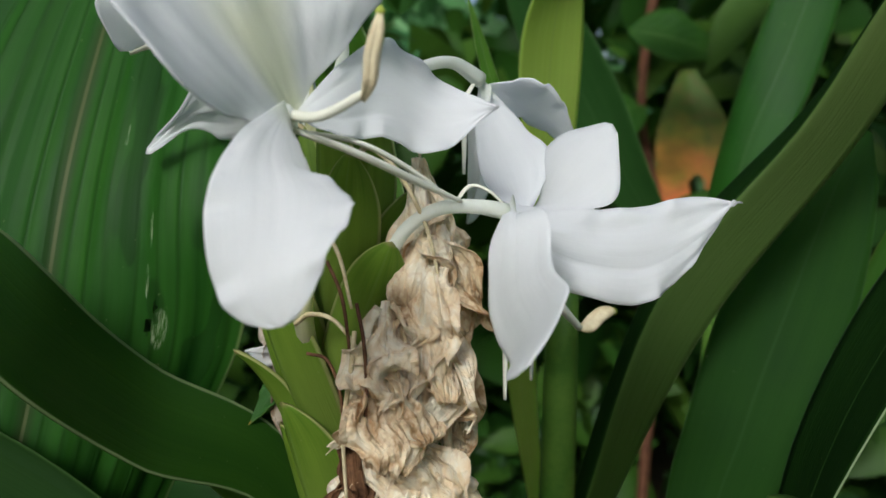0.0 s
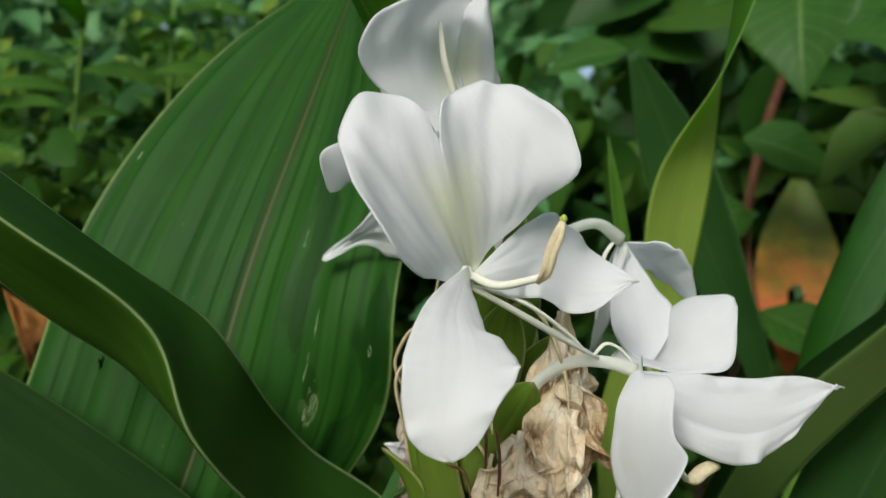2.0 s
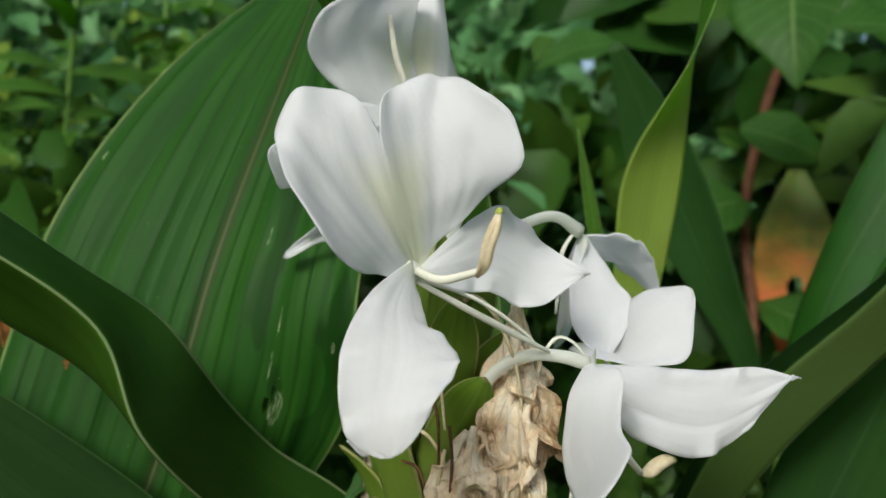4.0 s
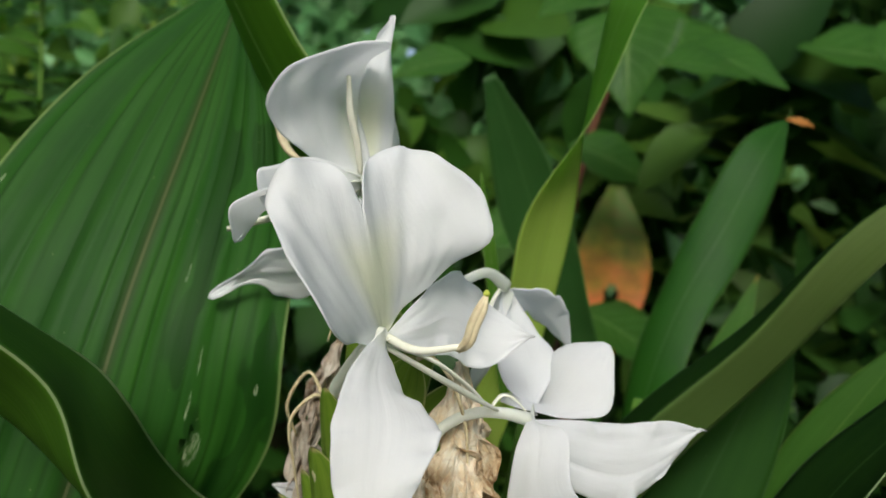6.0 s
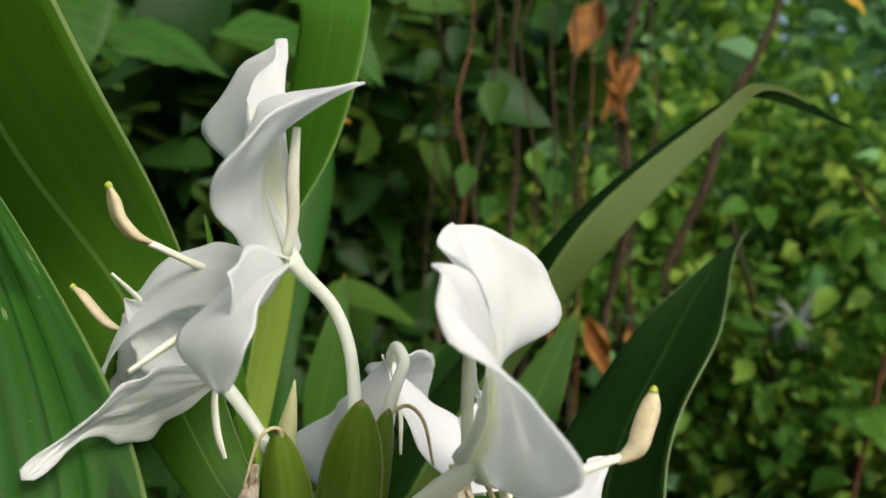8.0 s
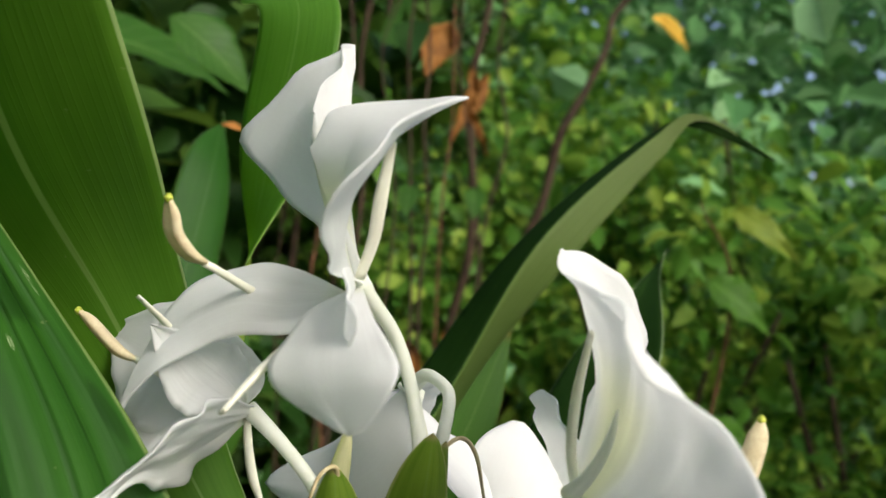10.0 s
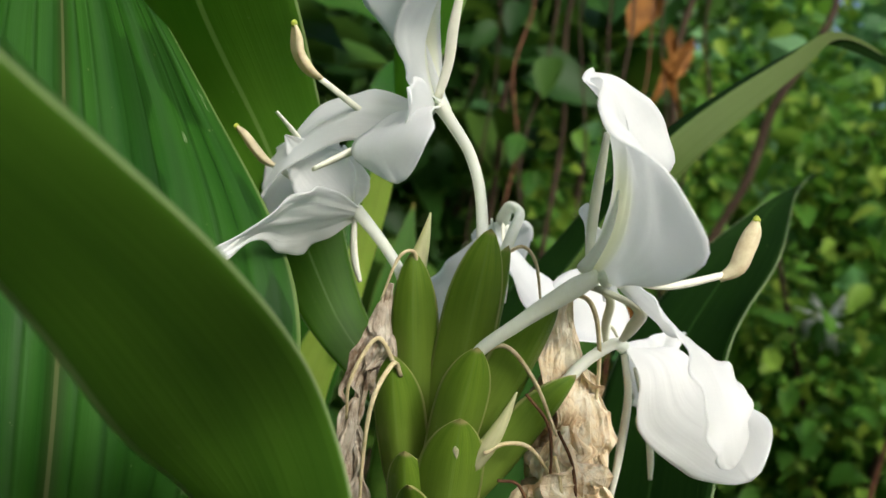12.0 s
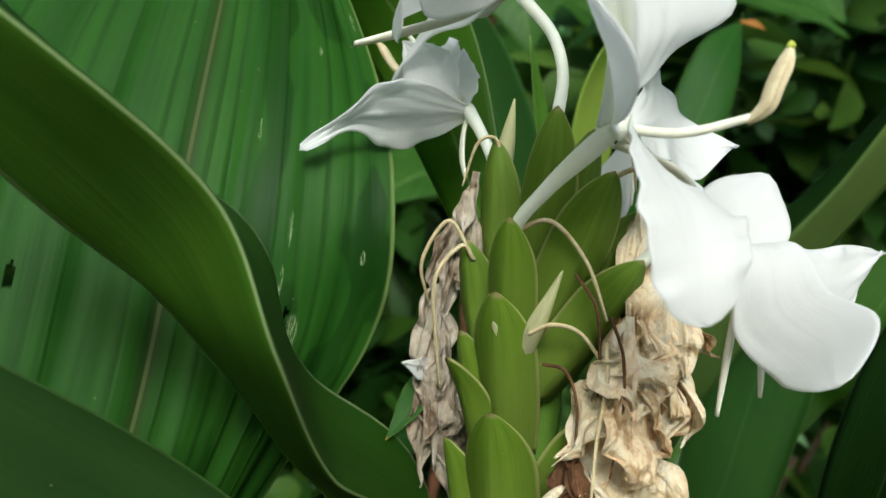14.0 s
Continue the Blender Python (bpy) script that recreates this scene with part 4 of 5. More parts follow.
# ---- withered flowers ----
def withered(top_at, bottom_at, spread, count, seed, label, mats=None):
    """A hanging bunch of dried petals, creased like paper, that overlap down a shrivelled core."""
    rng = np.random.RandomState(seed)
    top_at, bottom_at = np.array(top_at), np.array(bottom_at)
    drop = bottom_at - top_at
    reach = np.linalg.norm(drop)
    core = tube("withered_flower", [top_at, (top_at * 2 + bottom_at) / 3, (top_at + bottom_at * 2) / 3, bottom_at], [0.0010, spread * 0.22, spread * 0.18, 0.0005], mats or [DRY], shoot, label, 14, 9)
    for k in range(count):
        ang = 2.4 * k + 1.6 * rng.rand()
        d = np.array((math.cos(ang), math.sin(ang), 0.0))
        side = np.array((-d[1], d[0], 0.0))
        begin = 0.52 * (k / max(count - 1, 1)) * (0.6 + 0.6 * rng.rand())
        length = 0.46 + 0.30 * rng.rand()
        w = min(spread * (0.34 + 0.75 * rng.rand()), reach * 0.26)
        lean, tw, flare = rng.randn() * 0.50, rng.randn() * 0.9, 0.55 + 0.65 * rng.rand()
        st = []
        for s, ww, out in ((0.0, 0.22, 0.16), (0.2, 0.62, 0.45), (0.45, 1.0, 0.72), (0.7, 0.95, 0.85 * flare + 0.1), (0.9, 0.55, 0.80 * flare + 0.12 * rng.randn()), (1.0, 0.18, 0.62 * flare + 0.22 * rng.randn())):
            c = top_at + drop * (begin + length * s) + d * spread * out * (0.55 + 0.45 * min(1.0, begin + s)) + side * spread * (lean * s + 0.16 * rng.randn())
            g = tw * s + 0.35 * rng.randn()
            q = side * math.cos(g) + d * math.sin(g)
            roll = 0.1 + 0.4 * rng.rand()
            st.append((tuple(c), tuple(q * w * ww - d * w * ww * roll), tuple(-q * w * ww - d * w * ww * (0.5 - roll))))
        blade("withered_petal", st, mats or [DRY], core, nu=34, nv=21, ripple=w * 0.22, waves=2.0, folds=w * 0.055, drape=w * 0.11, crumple=w * 0.14, fine=1.2, ragged=w * 0.25, seed=seed * 17 + k, thick=0.00016, smooth=False)
    return core


withered((-0.003, 0.221, 0.994), (0.004, 0.213, 0.952), 0.0088, 9, 41, "cream withered flower, dry and crumpled")
withered((-0.009, 0.209, 0.964), (-0.0090, 0.204, 0.931), 0.0100, 9, 42, "cream withered flower, dry and crumpled")
withered((0.000, 0.216, 0.965), (0.005, 0.213, 0.926), 0.0100, 10, 43, "cream withered flower, dry and crumpled")
withered((-0.006, 0.212, 0.944), (-0.003, 0.206, 0.905), 0.0112, 10, 44, "cream withered flower, dry and crumpled")
withered((-0.001, 0.214, 0.978), (0.004, 0.211, 0.938), 0.0086, 9, 50, "cream withered flower, dry and crumpled")
withered((-0.014, 0.213, 0.942), (-0.017, 0.208, 0.905), 0.0075, 9, 45, "dark brown withered flower", [DRY_DARK])
withered((0.002, 0.214, 0.925), (-0.004, 0.209, 0.880), 0.0098, 9, 49, "cream withered flower, dry and crumpled")
withered((-0.043, 0.250, 0.962), (-0.036, 0.256, 0.910), 0.0062, 9, 46, "thin grey-brown withered flower hanging limp", [DRY_GREY])
withered((-0.036, 0.251, 0.992), (-0.041, 0.250, 0.955), 0.0042, 7, 47, "thin grey-brown withered flower hanging limp", [DRY_GREY])


def thread(knots, radius=0.0007, label="dry curled flower tube", mat=None):
    tube("withered_tube", knots, [radius, radius, radius * 0.9, radius * 0.6], [mat or THREAD], shoot, label, 24, 7, 0.8)


blade("withered_petal", leaf_stations((-0.041, 0.254, 0.938), (-0.050, 0.250, 0.941), 0.006, (-0.3, -0.9, 0.2), 0.2), [PETAL], shoot, "small white scrap of a withered petal", nu=16, nv=11, crumple=0.0012, seed=48)
thread([(-0.038, 0.242, 0.972), (-0.044, 0.244, 0.979), (-0.049, 0.246, 0.968), (-0.045, 0.250, 0.957)])
thread([(-0.037, 0.241, 0.970), (-0.041, 0.240, 0.9735), (-0.047, 0.239, 0.965), (-0.044, 0.243, 0.950), (-0.040, 0.246, 0.935)])
thread([(-0.035, 0.219, 0.980), (-0.028, 0.216, 0.983), (-0.020, 0.212, 0.975), (-0.016, 0.206, 0.963)])
thread([(-0.030, 0.216, 0.957), (-0.026, 0.213, 0.960), (-0.020, 0.210, 0.959), (-0.013, 0.207, 0.951)])
thread([(-0.016, 0.214, 0.994), (-0.012, 0.208, 0.997), (-0.006, 0.207, 0.992), (0.000, 0.208, 0.980), (0.003, 0.209, 0.966)])
thread([(-0.031, 0.247, 0.996), (-0.034, 0.246, 1.001), (-0.038, 0.247, 0.999), (-0.040, 0.249, 0.988)], 0.0006)
thread([(-0.022, 0.2125, 0.972), (-0.0185, 0.2075, 0.966), (-0.0170, 0.2060, 0.958), (-0.0160, 0.2055, 0.946)], 0.0005, "thin brown withered strand", DRY_DARK)
thread([(-0.027, 0.2130, 0.951), (-0.022, 0.2105, 0.950), (-0.019, 0.2085, 0.942), (-0.0185, 0.2075, 0.926)], 0.0005, "thin brown withered strand", DRY_DARK)
thread([(-0.015, 0.2065, 0.964), (-0.013, 0.2020, 0.956), (-0.0125, 0.1995, 0.944), (-0.014, 0.1985, 0.930)], 0.0005, "thin brown withered strand", DRY_DARK)
thread([(-0.0155, 0.2060, 0.958), (-0.016, 0.2020, 0.950), (-0.0175, 0.2000, 0.938), (-0.0170, 0.1995, 0.922)], 0.0006)
thread([(-0.012, 0.235, 1.003), (-0.008, 0.232, 1.006), (-0.004, 0.230, 1.002), (-0.002, 0.228, 0.992)], 0.0006)


# ---- neighbouring ginger shoots ----
def ginger_shoot(foot, top, label, radius=0.012):
    ob = thing("ginger_lily", (*foot, 0.0), label, "plant", "ginger lilies")
    tube("stem", [(*foot, 0.0), ((foot[0] * 2 + top[0]) / 3, (foot[1] * 2 + top[1]) / 3, top[2] * 0.35), ((foot[0] + top[0] * 2) / 3, (foot[1] + top[1] * 2) / 3, top[2] * 0.7), top], [radius, radius, radius * 0.8, radius * 0.45], [STEM], ob, "", 30, 12)
    return ob


pleated_shoot = ginger_shoot((-0.135, 0.25), (-0.124, 0.245, 0.86), "ginger shoot with one very broad pleated leaf")
LEAF_BROAD = [
    ((-0.1229, 0.2412, 0.8579), (-0.0549, -0.0030, 0.0105), (0.0368, 0.0350, 0.0226)),
    ((-0.1132, 0.2603, 0.9262), (-0.0621, -0.0008, 0.0112), (0.0578, 0.0091, 0.0125)),
    ((-0.1074, 0.2821, 0.9859), (-0.0621, 0.0014, 0.0097), (0.0542, -0.0164, -0.0020)),
    ((-0.1014, 0.3157, 1.0483), (-0.0447, 0.0054, 0.0066), (0.0395, -0.0075, -0.0148)),
    ((-0.0963, 0.3551, 1.1103), (-0.0018, 0.0025, -0.0009), (-0.0008, -0.0009, -0.0029)),
]
blade("leaf", LEAF_BROAD, [LEAF_PLEATED], pleated_shoot, "huge broad green leaf with pleated veins and insect holes", nu=210, nv=161, pleats=0.0007, ripple=0.0008, waves=2.0, crease=0.2, start=(-0.128, 0.246, 0.80), seed=5, holes=((0.437, 0.52, 0.010, 0.022), (0.447, -0.64, 0.007, 0.018), (0.465, -0.58, 0.012, 0.020), (0.455, 0.545, 0.007, 0.012)))
blade("leaf", leaf_stations((-0.262, 0.47, 0.86), (-0.305, 0.445, 0.925), 0.03, (0.5, -0.8, 0.2), 0.3), [DEAD_LEAF], pleated_shoot, "dry curled orange-brown leaf", nu=30, nv=15, arch=0.4, crumple=0.006, start=(-0.135, 0.26, 0.70), seed=51)

strap_shoot = ginger_shoot((0.04, 0.345), (0.043, 0.325, 0.95), "ginger shoot with long strap leaves")
LEAF_STRAP = [
    ((0.0511, 0.3138, 0.8692), (-0.0005, 0.0140, 0.0030), (0.0114, 0.0096, -0.0056)),
    ((0.0730, 0.3118, 0.9426), (0.0040, 0.0180, 0.0060), (0.0180, 0.0029, -0.0104)),
    ((0.1130, 0.3030, 0.9992), (0.0077, 0.0174, 0.0051), (0.0187, 0.0063, -0.0086)),
    ((0.1421, 0.2873, 1.0541), (0.0061, 0.0121, -0.0011), (0.0114, -0.0061, -0.0100)),
    ((0.1939, 0.2652, 1.1004), (0.0026, 0.0074, -0.0017), (0.0048, -0.0042, -0.0068)),
    ((0.2120, 0.2500, 1.1150), (-0.0010, 0.0045, -0.0060), (0.0010, -0.0010, -0.0030)),
    ((0.2390, 0.2220, 1.0985), (-0.0004, 0.0006, -0.0004), (0.0002, 0.0006, 0.0003)),
]
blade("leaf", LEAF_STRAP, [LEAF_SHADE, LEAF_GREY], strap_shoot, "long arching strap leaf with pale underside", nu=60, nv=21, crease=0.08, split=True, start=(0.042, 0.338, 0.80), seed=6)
LEAF_TWISTED = [
    ((0.0300, 0.3657, 0.9173), (-0.0073, 0.0042, 0.0054)),
    ((0.0386, 0.3563, 0.9742), (-0.0090, -0.0029, 0.0043)),
    ((0.0400, 0.3464, 1.0277), (-0.0117, -0.0081, 0.0020)),
    ((0.0491, 0.3473, 1.0738), (-0.0028, -0.0185, -0.0006)),
    ((0.0563, 0.3470, 1.1215), (0.0040, -0.0152, -0.0005)),
    ((0.0700, 0.3717, 1.1407), (0.0095, -0.0104, 0.0077)),
    ((0.0896, 0.3953, 1.1757), (0.0105, -0.0036, 0.0026)),
]
blade("leaf", LEAF_TWISTED, [LEAF_MID, LEAF_PALE], strap_shoot, "twisted leaf showing its yellow-green underside", nu=70, nv=15, arch=0.05, start=(0.04, 0.345, 0.83), seed=7)
blade("leaf", leaf_stations((0.036, 0.352, 0.95), (0.009, 0.350, 1.045), 0.006, (0, -1, 0.1), 0.03, "strap"), [LEAF_LIT], strap_shoot, "young rolled leaf tip like a needle", nu=20, nv=7)

margin_shoot = ginger_shoot((0.085, 0.25), (0.095, 0.248, 0.90), "ginger shoot with a pale-edged pointed leaf")
LEAF_EDGED = [
    ((0.0994, 0.2469, 0.9073), (0.0061, 0.0278, -0.0052)),
    ((0.1365, 0.2663, 0.9605), (0.0012, 0.0259, -0.0075)),
    ((0.1753, 0.2677, 1.0036), (-0.0068, 0.0199, -0.0073)),
    ((0.2190, 0.2702, 1.0372), (-0.0118, 0.0033, -0.0048)),
    ((0.2729, 0.2774, 1.0553), (0.0001, -0.0010, -0.0005)),
]
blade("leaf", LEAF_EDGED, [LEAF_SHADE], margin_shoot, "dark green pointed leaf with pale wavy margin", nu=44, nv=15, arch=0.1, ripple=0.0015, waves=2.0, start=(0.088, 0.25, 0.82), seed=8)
blade("leaf", [((0.095, 0.318, 0.84), (-0.014, 0.006, 0.004)), ((0.110, 0.330, 0.89), (-0.018, 0.008, 0.006)), ((0.130, 0.345, 0.935), (-0.020, 0.008, 0.007)), ((0.148, 0.357, 0.975), (-0.013, 0.006, 0.006)), ((0.163, 0.367, 0.995), (-0.001, 0.001, 0.001))],
      [LEAF_RIBBED], margin_shoot, nu=36, nv=13, arch=0.1, start=(0.09, 0.27, 0.75), seed=9)

rear_shoot = ginger_shoot((0.14, 0.51), (0.152, 0.515, 0.92), "ginger shoot with upright leaves behind the flowers")
LEAF_BLUNT = [
    ((0.1569, 0.5185, 0.9259), (-0.0098, 0.0152, 0.0035)),
    ((0.1704, 0.5289, 0.9802), (-0.0099, 0.0136, 0.0108)),
    ((0.1913, 0.5377, 1.0324), (-0.0134, 0.0090, 0.0142)),
    ((0.2102, 0.5469, 1.0810), (-0.0113, 0.0061, 0.0119)),
    ((0.2308, 0.5605, 1.1162), (0.0018, 0.0006, -0.0025)),
]
blade("leaf", LEAF_BLUNT, [LEAF_TOP], rear_shoot, "green leaf with a withered grey tip", nu=40, nv=15, arch=-0.15, start=(0.15, 0.512, 0.85), seed=10)
blade("leaf_tip", leaf_stations((0.226, 0.557, 1.110), (0.245, 0.555, 1.108), 0.006, (0, -1, 0.5), 0.2, "lance"), [DEAD_LEAF], rear_shoot, "withered grey-brown leaf tip", nu=12, nv=7, crumple=0.001)
LEAF_TALL = [
    ((0.1394, 0.585, 0.908), (0.0070, -0.0025, 0.0028)),
    ((0.1100, 0.575, 0.9585), (0.0135, -0.0045, 0.0055)),
    ((0.0773, 0.565, 1.0136), (0.0195, -0.0065, 0.0085)),
    ((0.0519, 0.555, 1.0601), (0.0150, -0.0050, 0.0070)),
    ((0.0260, 0.545, 1.1038), (0.0030, -0.0010, 0.0020)),
]
blade("leaf", LEAF_TALL, [LEAF_BLUISH], rear_shoot, nu=40, nv=13, arch=-0.15, start=(0.152, 0.60, 0.85), seed=11)


blade("leaf", leaf_stations((0.185, 0.50, 0.90), (0.205, 0.505, 1.010), 0.026, (-0.5, -0.85, 0.1), 0.08, "ovate"), [LEAF_YOUNG], rear_shoot, "short light green leaf", nu=26, nv=11, seed=12)
blade("leaf", leaf_stations((0.150, 0.345, 0.90), (0.196, 0.325, 1.012), 0.026, (-0.75, -0.6, 0.2), 0.06, "lance"), [LEAF_YOUNG], strap_shoot, "light green leaf yellowing at the edge", nu=26, nv=11, start=(0.06, 0.335, 0.80), seed=13)
blade("leaf", leaf_stations((0.005, 0.325, 0.905), (-0.035, 0.335, 0.890), 0.020, (-0.1, -0.7, 0.7), 0.12, "lance"), [LEAF_TOP], strap_shoot, "small green leaf with an orange tip", nu=22, nv=9, seed=14)


# ---- shrubs behind ----
def leafy_stem(name, label, category, knots, radius, mat, leaves, leaf_mat, width_ratio=0.62, shape="ovate"):
    """A thin trunk with separate large leaves; each leaf is (base, tip, facing)."""
    ob = thing(name, (knots[0][0], knots[0][1], 0.0), label, category)
    rng = np.random.RandomState(int(abs(knots[0][0]) * 1000))
    bent = spline(knots, np.linspace(0, 1, 12)) + rng.randn(12, 3) * np.array((0.010, 0.010, 0.0))
    tube("trunk", bent, [radius * (1.0 - 0.04 * k) * (0.85 + 0.3 * rng.rand()) for k in range(12)], [mat], ob, "", 70, 9)
    for k, (b, t, n, *rest) in enumerate(leaves):
        ln = np.linalg.norm(np.array(t) - np.array(b))
        lm = rest[0] if rest else leaf_mat
        ratio = rest[1] if len(rest) > 1 else width_ratio
        blade("leaf", leaf_stations(b, t, ln * ratio, n, 0.14, rest[2] if len(rest) > 2 else shape), [lm], ob, nu=40 if lm is ORANGE_LEAF else 22, nv=25 if lm is ORANGE_LEAF else 11, ripple=ln * 0.012, waves=2.5, seed=60 + k, thick=0.0006, arch=0.5 if lm is DEAD_LEAF else 0.0, crumple=ln * 0.10 if lm is DEAD_LEAF else 0.0, holes=((0.62, -0.05, 0.075, 0.24), (0.72, 0.25, 0.03, 0.10)) if lm is ORANGE_LEAF else ())
    return ob


leafy_stem("shrub", "broad-leaved shrub with red-brown stem and one orange leaf", "shrub", [(0.30, 1.34, 0.0), (0.30, 1.34, 0.75), (0.28, 1.36, 1.6)], 0.011, RED_STEM, [
    ((0.229, 1.041, 1.255), (0.238, 0.985, 1.128), (-0.45, -0.85, 0.3), SHRUB_LEAF, 0.95, "heart"),
    ((0.289, 1.054, 1.220), (0.404, 0.958, 1.186), (-0.2, -0.5, 0.8)),
    ((0.442, 0.869, 1.254), (0.506, 0.811, 1.184), (-0.5, -0.6, 0.6)),
    ((0.464, 1.094, 1.258), (0.684, 1.023, 1.219), (-0.1, -0.5, 0.8)),
    ((0.230, 1.239, 1.096), (0.363, 1.247, 1.059), (-0.1, -0.8, 0.6)),
    ((0.045, 0.926, 1.154), (-0.037, 0.915, 1.118), (0.0, -0.6, 0.8)),
    ((0.220, 0.843, 1.172), (0.322, 0.852, 1.171), (0.0, -0.5, 0.85)),
    ((0.349, 1.395, 1.050), (0.369, 1.360, 0.757), (-0.1, -1.0, 0.1), ORANGE_LEAF, 0.40, "lance"),
    ((0.30, 1.30, 1.35), (0.15, 1.22, 1.26), (0.0, -0.6, 0.8)),
    ((0.32, 1.32, 1.30), (0.50, 1.25, 1.18), (0.0, -0.6, 0.8)),
    ((0.28, 1.36, 1.0), (0.12, 1.30, 0.92), (0.0, -0.6, 0.8)),
    ((0.31, 1.34, 0.85), (0.46, 1.26, 0.78), (0.0, -0.6, 0.8)),
], SHRUB_LEAF)
for k, (x, y, z0, z1, dx) in enumerate(((1.18, 1.32, 0.9, 1.9, 0.03), (1.17, 1.17, 0.7, 1.8, -0.02), (1.45, 1.30, 0.9, 1.9, 0.02), (1.27, 0.98, 0.95, 1.8, 0.0))):
    leafy_stem("shrub", "thin bare brown shrub stem with hanging dead leaves", "shrub", [(x + dx, y, 0.0), (x, y, z0), (x - dx, y, z1)], 0.011 if k == 3 else 0.008, BARK,
               [((1.129, 0.968, 1.43), (1.099, 0.986, 1.327), (-0.8, -0.5, 0.2), DEAD_LEAF, 0.6), ((1.188, 0.915, 1.346), (1.136, 0.948, 1.220), (-0.8, -0.5, 0.2), DEAD_LEAF, 0.25), ((1.24, 0.95, 1.36), (1.20, 0.95, 1.26), (-0.8, -0.5, 0.2), DEAD_LEAF, 0.2)] if k == 3 else [], SHRUB_LEAF)
leafy_stem("branch", "leaning bare brown branch", "branch", [(1.45, 1.16, 0.0), (1.684, 1.021, 1.237), (1.90, 0.89, 1.8)], 0.013, BARK, [((1.545, 0.750, 1.535), (1.700, 0.720, 1.498), (-0.7, -0.5, 0.4), YELLOW_LEAF, 0.36, "lance")], SHRUB_LEAF)
for k, (foot, mid, head) in enumerate((
        ((0.801, 0.961), (0.799, 1.002, 0.884), (0.798, 1.040, 1.364)), ((0.782, 0.848), (0.773, 0.896, 0.900), (0.765, 0.936, 1.343)), ((0.910, 1.002), (0.934, 1.022, 0.875), (0.958, 1.041, 1.391)),
        ((0.765, 0.798), (0.786, 0.821, 0.909), (0.803, 0.840, 1.336)), ((0.907, 0.811), (0.906, 0.853, 0.898), (0.905, 0.889, 1.360)), ((1.034, 0.837), (1.018, 0.890, 0.888), (1.003, 0.940, 1.384)),
        ((0.798, 0.707), (0.816, 0.734, 0.919), (0.829, 0.754, 1.328)), ((1.020, 0.720), (0.996, 0.780, 0.903), (0.975, 0.832, 1.364)), ((1.110, 0.839), (1.135, 0.860, 0.886), (1.158, 0.879, 1.402)))):
    h = np.array(head)
    m = np.array(mid)
    dry = []
    if k == 6:
        dry = [((0.838, 0.742, 1.285), (0.846, 0.730, 1.222), (-0.8, -0.5, 0.2), DEAD_LEAF, 0.22), ((0.834, 0.745, 1.24), (0.862, 0.716, 1.165), (-0.8, -0.5, 0.2), DEAD_LEAF, 0.13), ((0.818, 0.735, 0.93), (0.846, 0.712, 0.845), (-0.7, -0.6, 0.3), DEAD_LEAF, 0.33)]
    elif k in (1, 4, 7):
        dry = [(tuple(m), tuple(m + np.array((0.02, -0.02, -0.07))), (-0.7, -0.6, 0.3), DEAD_LEAF, 0.35), (tuple(m * 0.5 + h * 0.5), tuple(m * 0.5 + h * 0.5 + np.array((-0.03, -0.02, -0.05))), (-0.6, -0.5, 0.6), SHRUB_LEAF, 0.5)]
    leafy_stem("shrub", "slender dry brown stem with withered hanging leaves" if dry else "slender bare brown stem in the undergrowth", "shrub", [(*foot, 0.0), mid, head, tuple(h + (h - m) * 0.9)], 0.0018 + 0.0008 * (k % 3), RED_STEM if k in (1, 6) else BARK, dry, SHRUB_LEAF)


def leaf_cloud(points, sizes, seed, flat=0.6, long=1.5, detailed=False):
    """Vertices and faces of many small folded leaves at the points."""
    rng = np.random.RandomState(seed)
    n = len(points)
    up = np.zeros((n, 3))
    up[:, 2] = 1
    face = unit(rng.randn(n, 3) * flat + up * 0.7 + np.array((-0.25, -0.35, 0)))
    t = unit(np.cross(face, unit(rng.randn(n, 3))))
    t[:, 2] -= 0.25
    t = unit(t)
    s = np.cross(face, t)
    ln = (sizes * long)[:, None]
    w = (sizes * 0.5)[:, None]
    base = points
    if detailed:
        row = [base]
        outline = ((0.14, 0.62), (0.34, 0.95), (0.58, 0.88), (0.80, 0.50))
        for a, w1 in outline:
            row.append(base + t * ln * a + s * w * w1 + face * w * (0.45 * w1 - a * a * 0.9))
        row.append(base + t * ln - face * w * 0.75)
        for a, w1 in outline[::-1]:
            row.append(base + t * ln * a - s * w * w1 + face * w * (0.45 * w1 - a * a * 0.9))
        row += [base + t * ln * a - face * w * a * a * 0.9 for a in (0.34, 0.66)]
        f = np.array([(0, 1, 10), (1, 2, 10), (2, 3, 11), (2, 11, 10), (3, 4, 11), (4, 5, 11), (5, 6, 11), (6, 7, 11), (7, 8, 11), (8, 10, 11), (8, 9, 10), (9, 0, 10)])
        return np.stack(row, 1).reshape(-1, 3), (np.arange(n)[:, None, None] * 12 + f[None]).reshape(-1, 3)
    v = np.stack([base, base + t * ln * 0.3 + s * w * 0.85 + face * w * 0.35, base + t * ln * 0.65 + s * w * 0.75 + face * w * 0.3, base + t * ln - face * w * 0.25,
                  base + t * ln * 0.65 - s * w * 0.75 + face * w * 0.3, base + t * ln * 0.3 - s * w * 0.85 + face * w * 0.35, base + t * ln * 0.45], 1)
    f = np.array([(0, 1, 6), (1, 2, 6), (2, 3, 6), (3, 4, 6), (4, 5, 6), (5, 0, 6)])
    return v.reshape(-1, 3), (np.arange(n)[:, None, None] * 7 + f[None]).reshape(-1, 3)


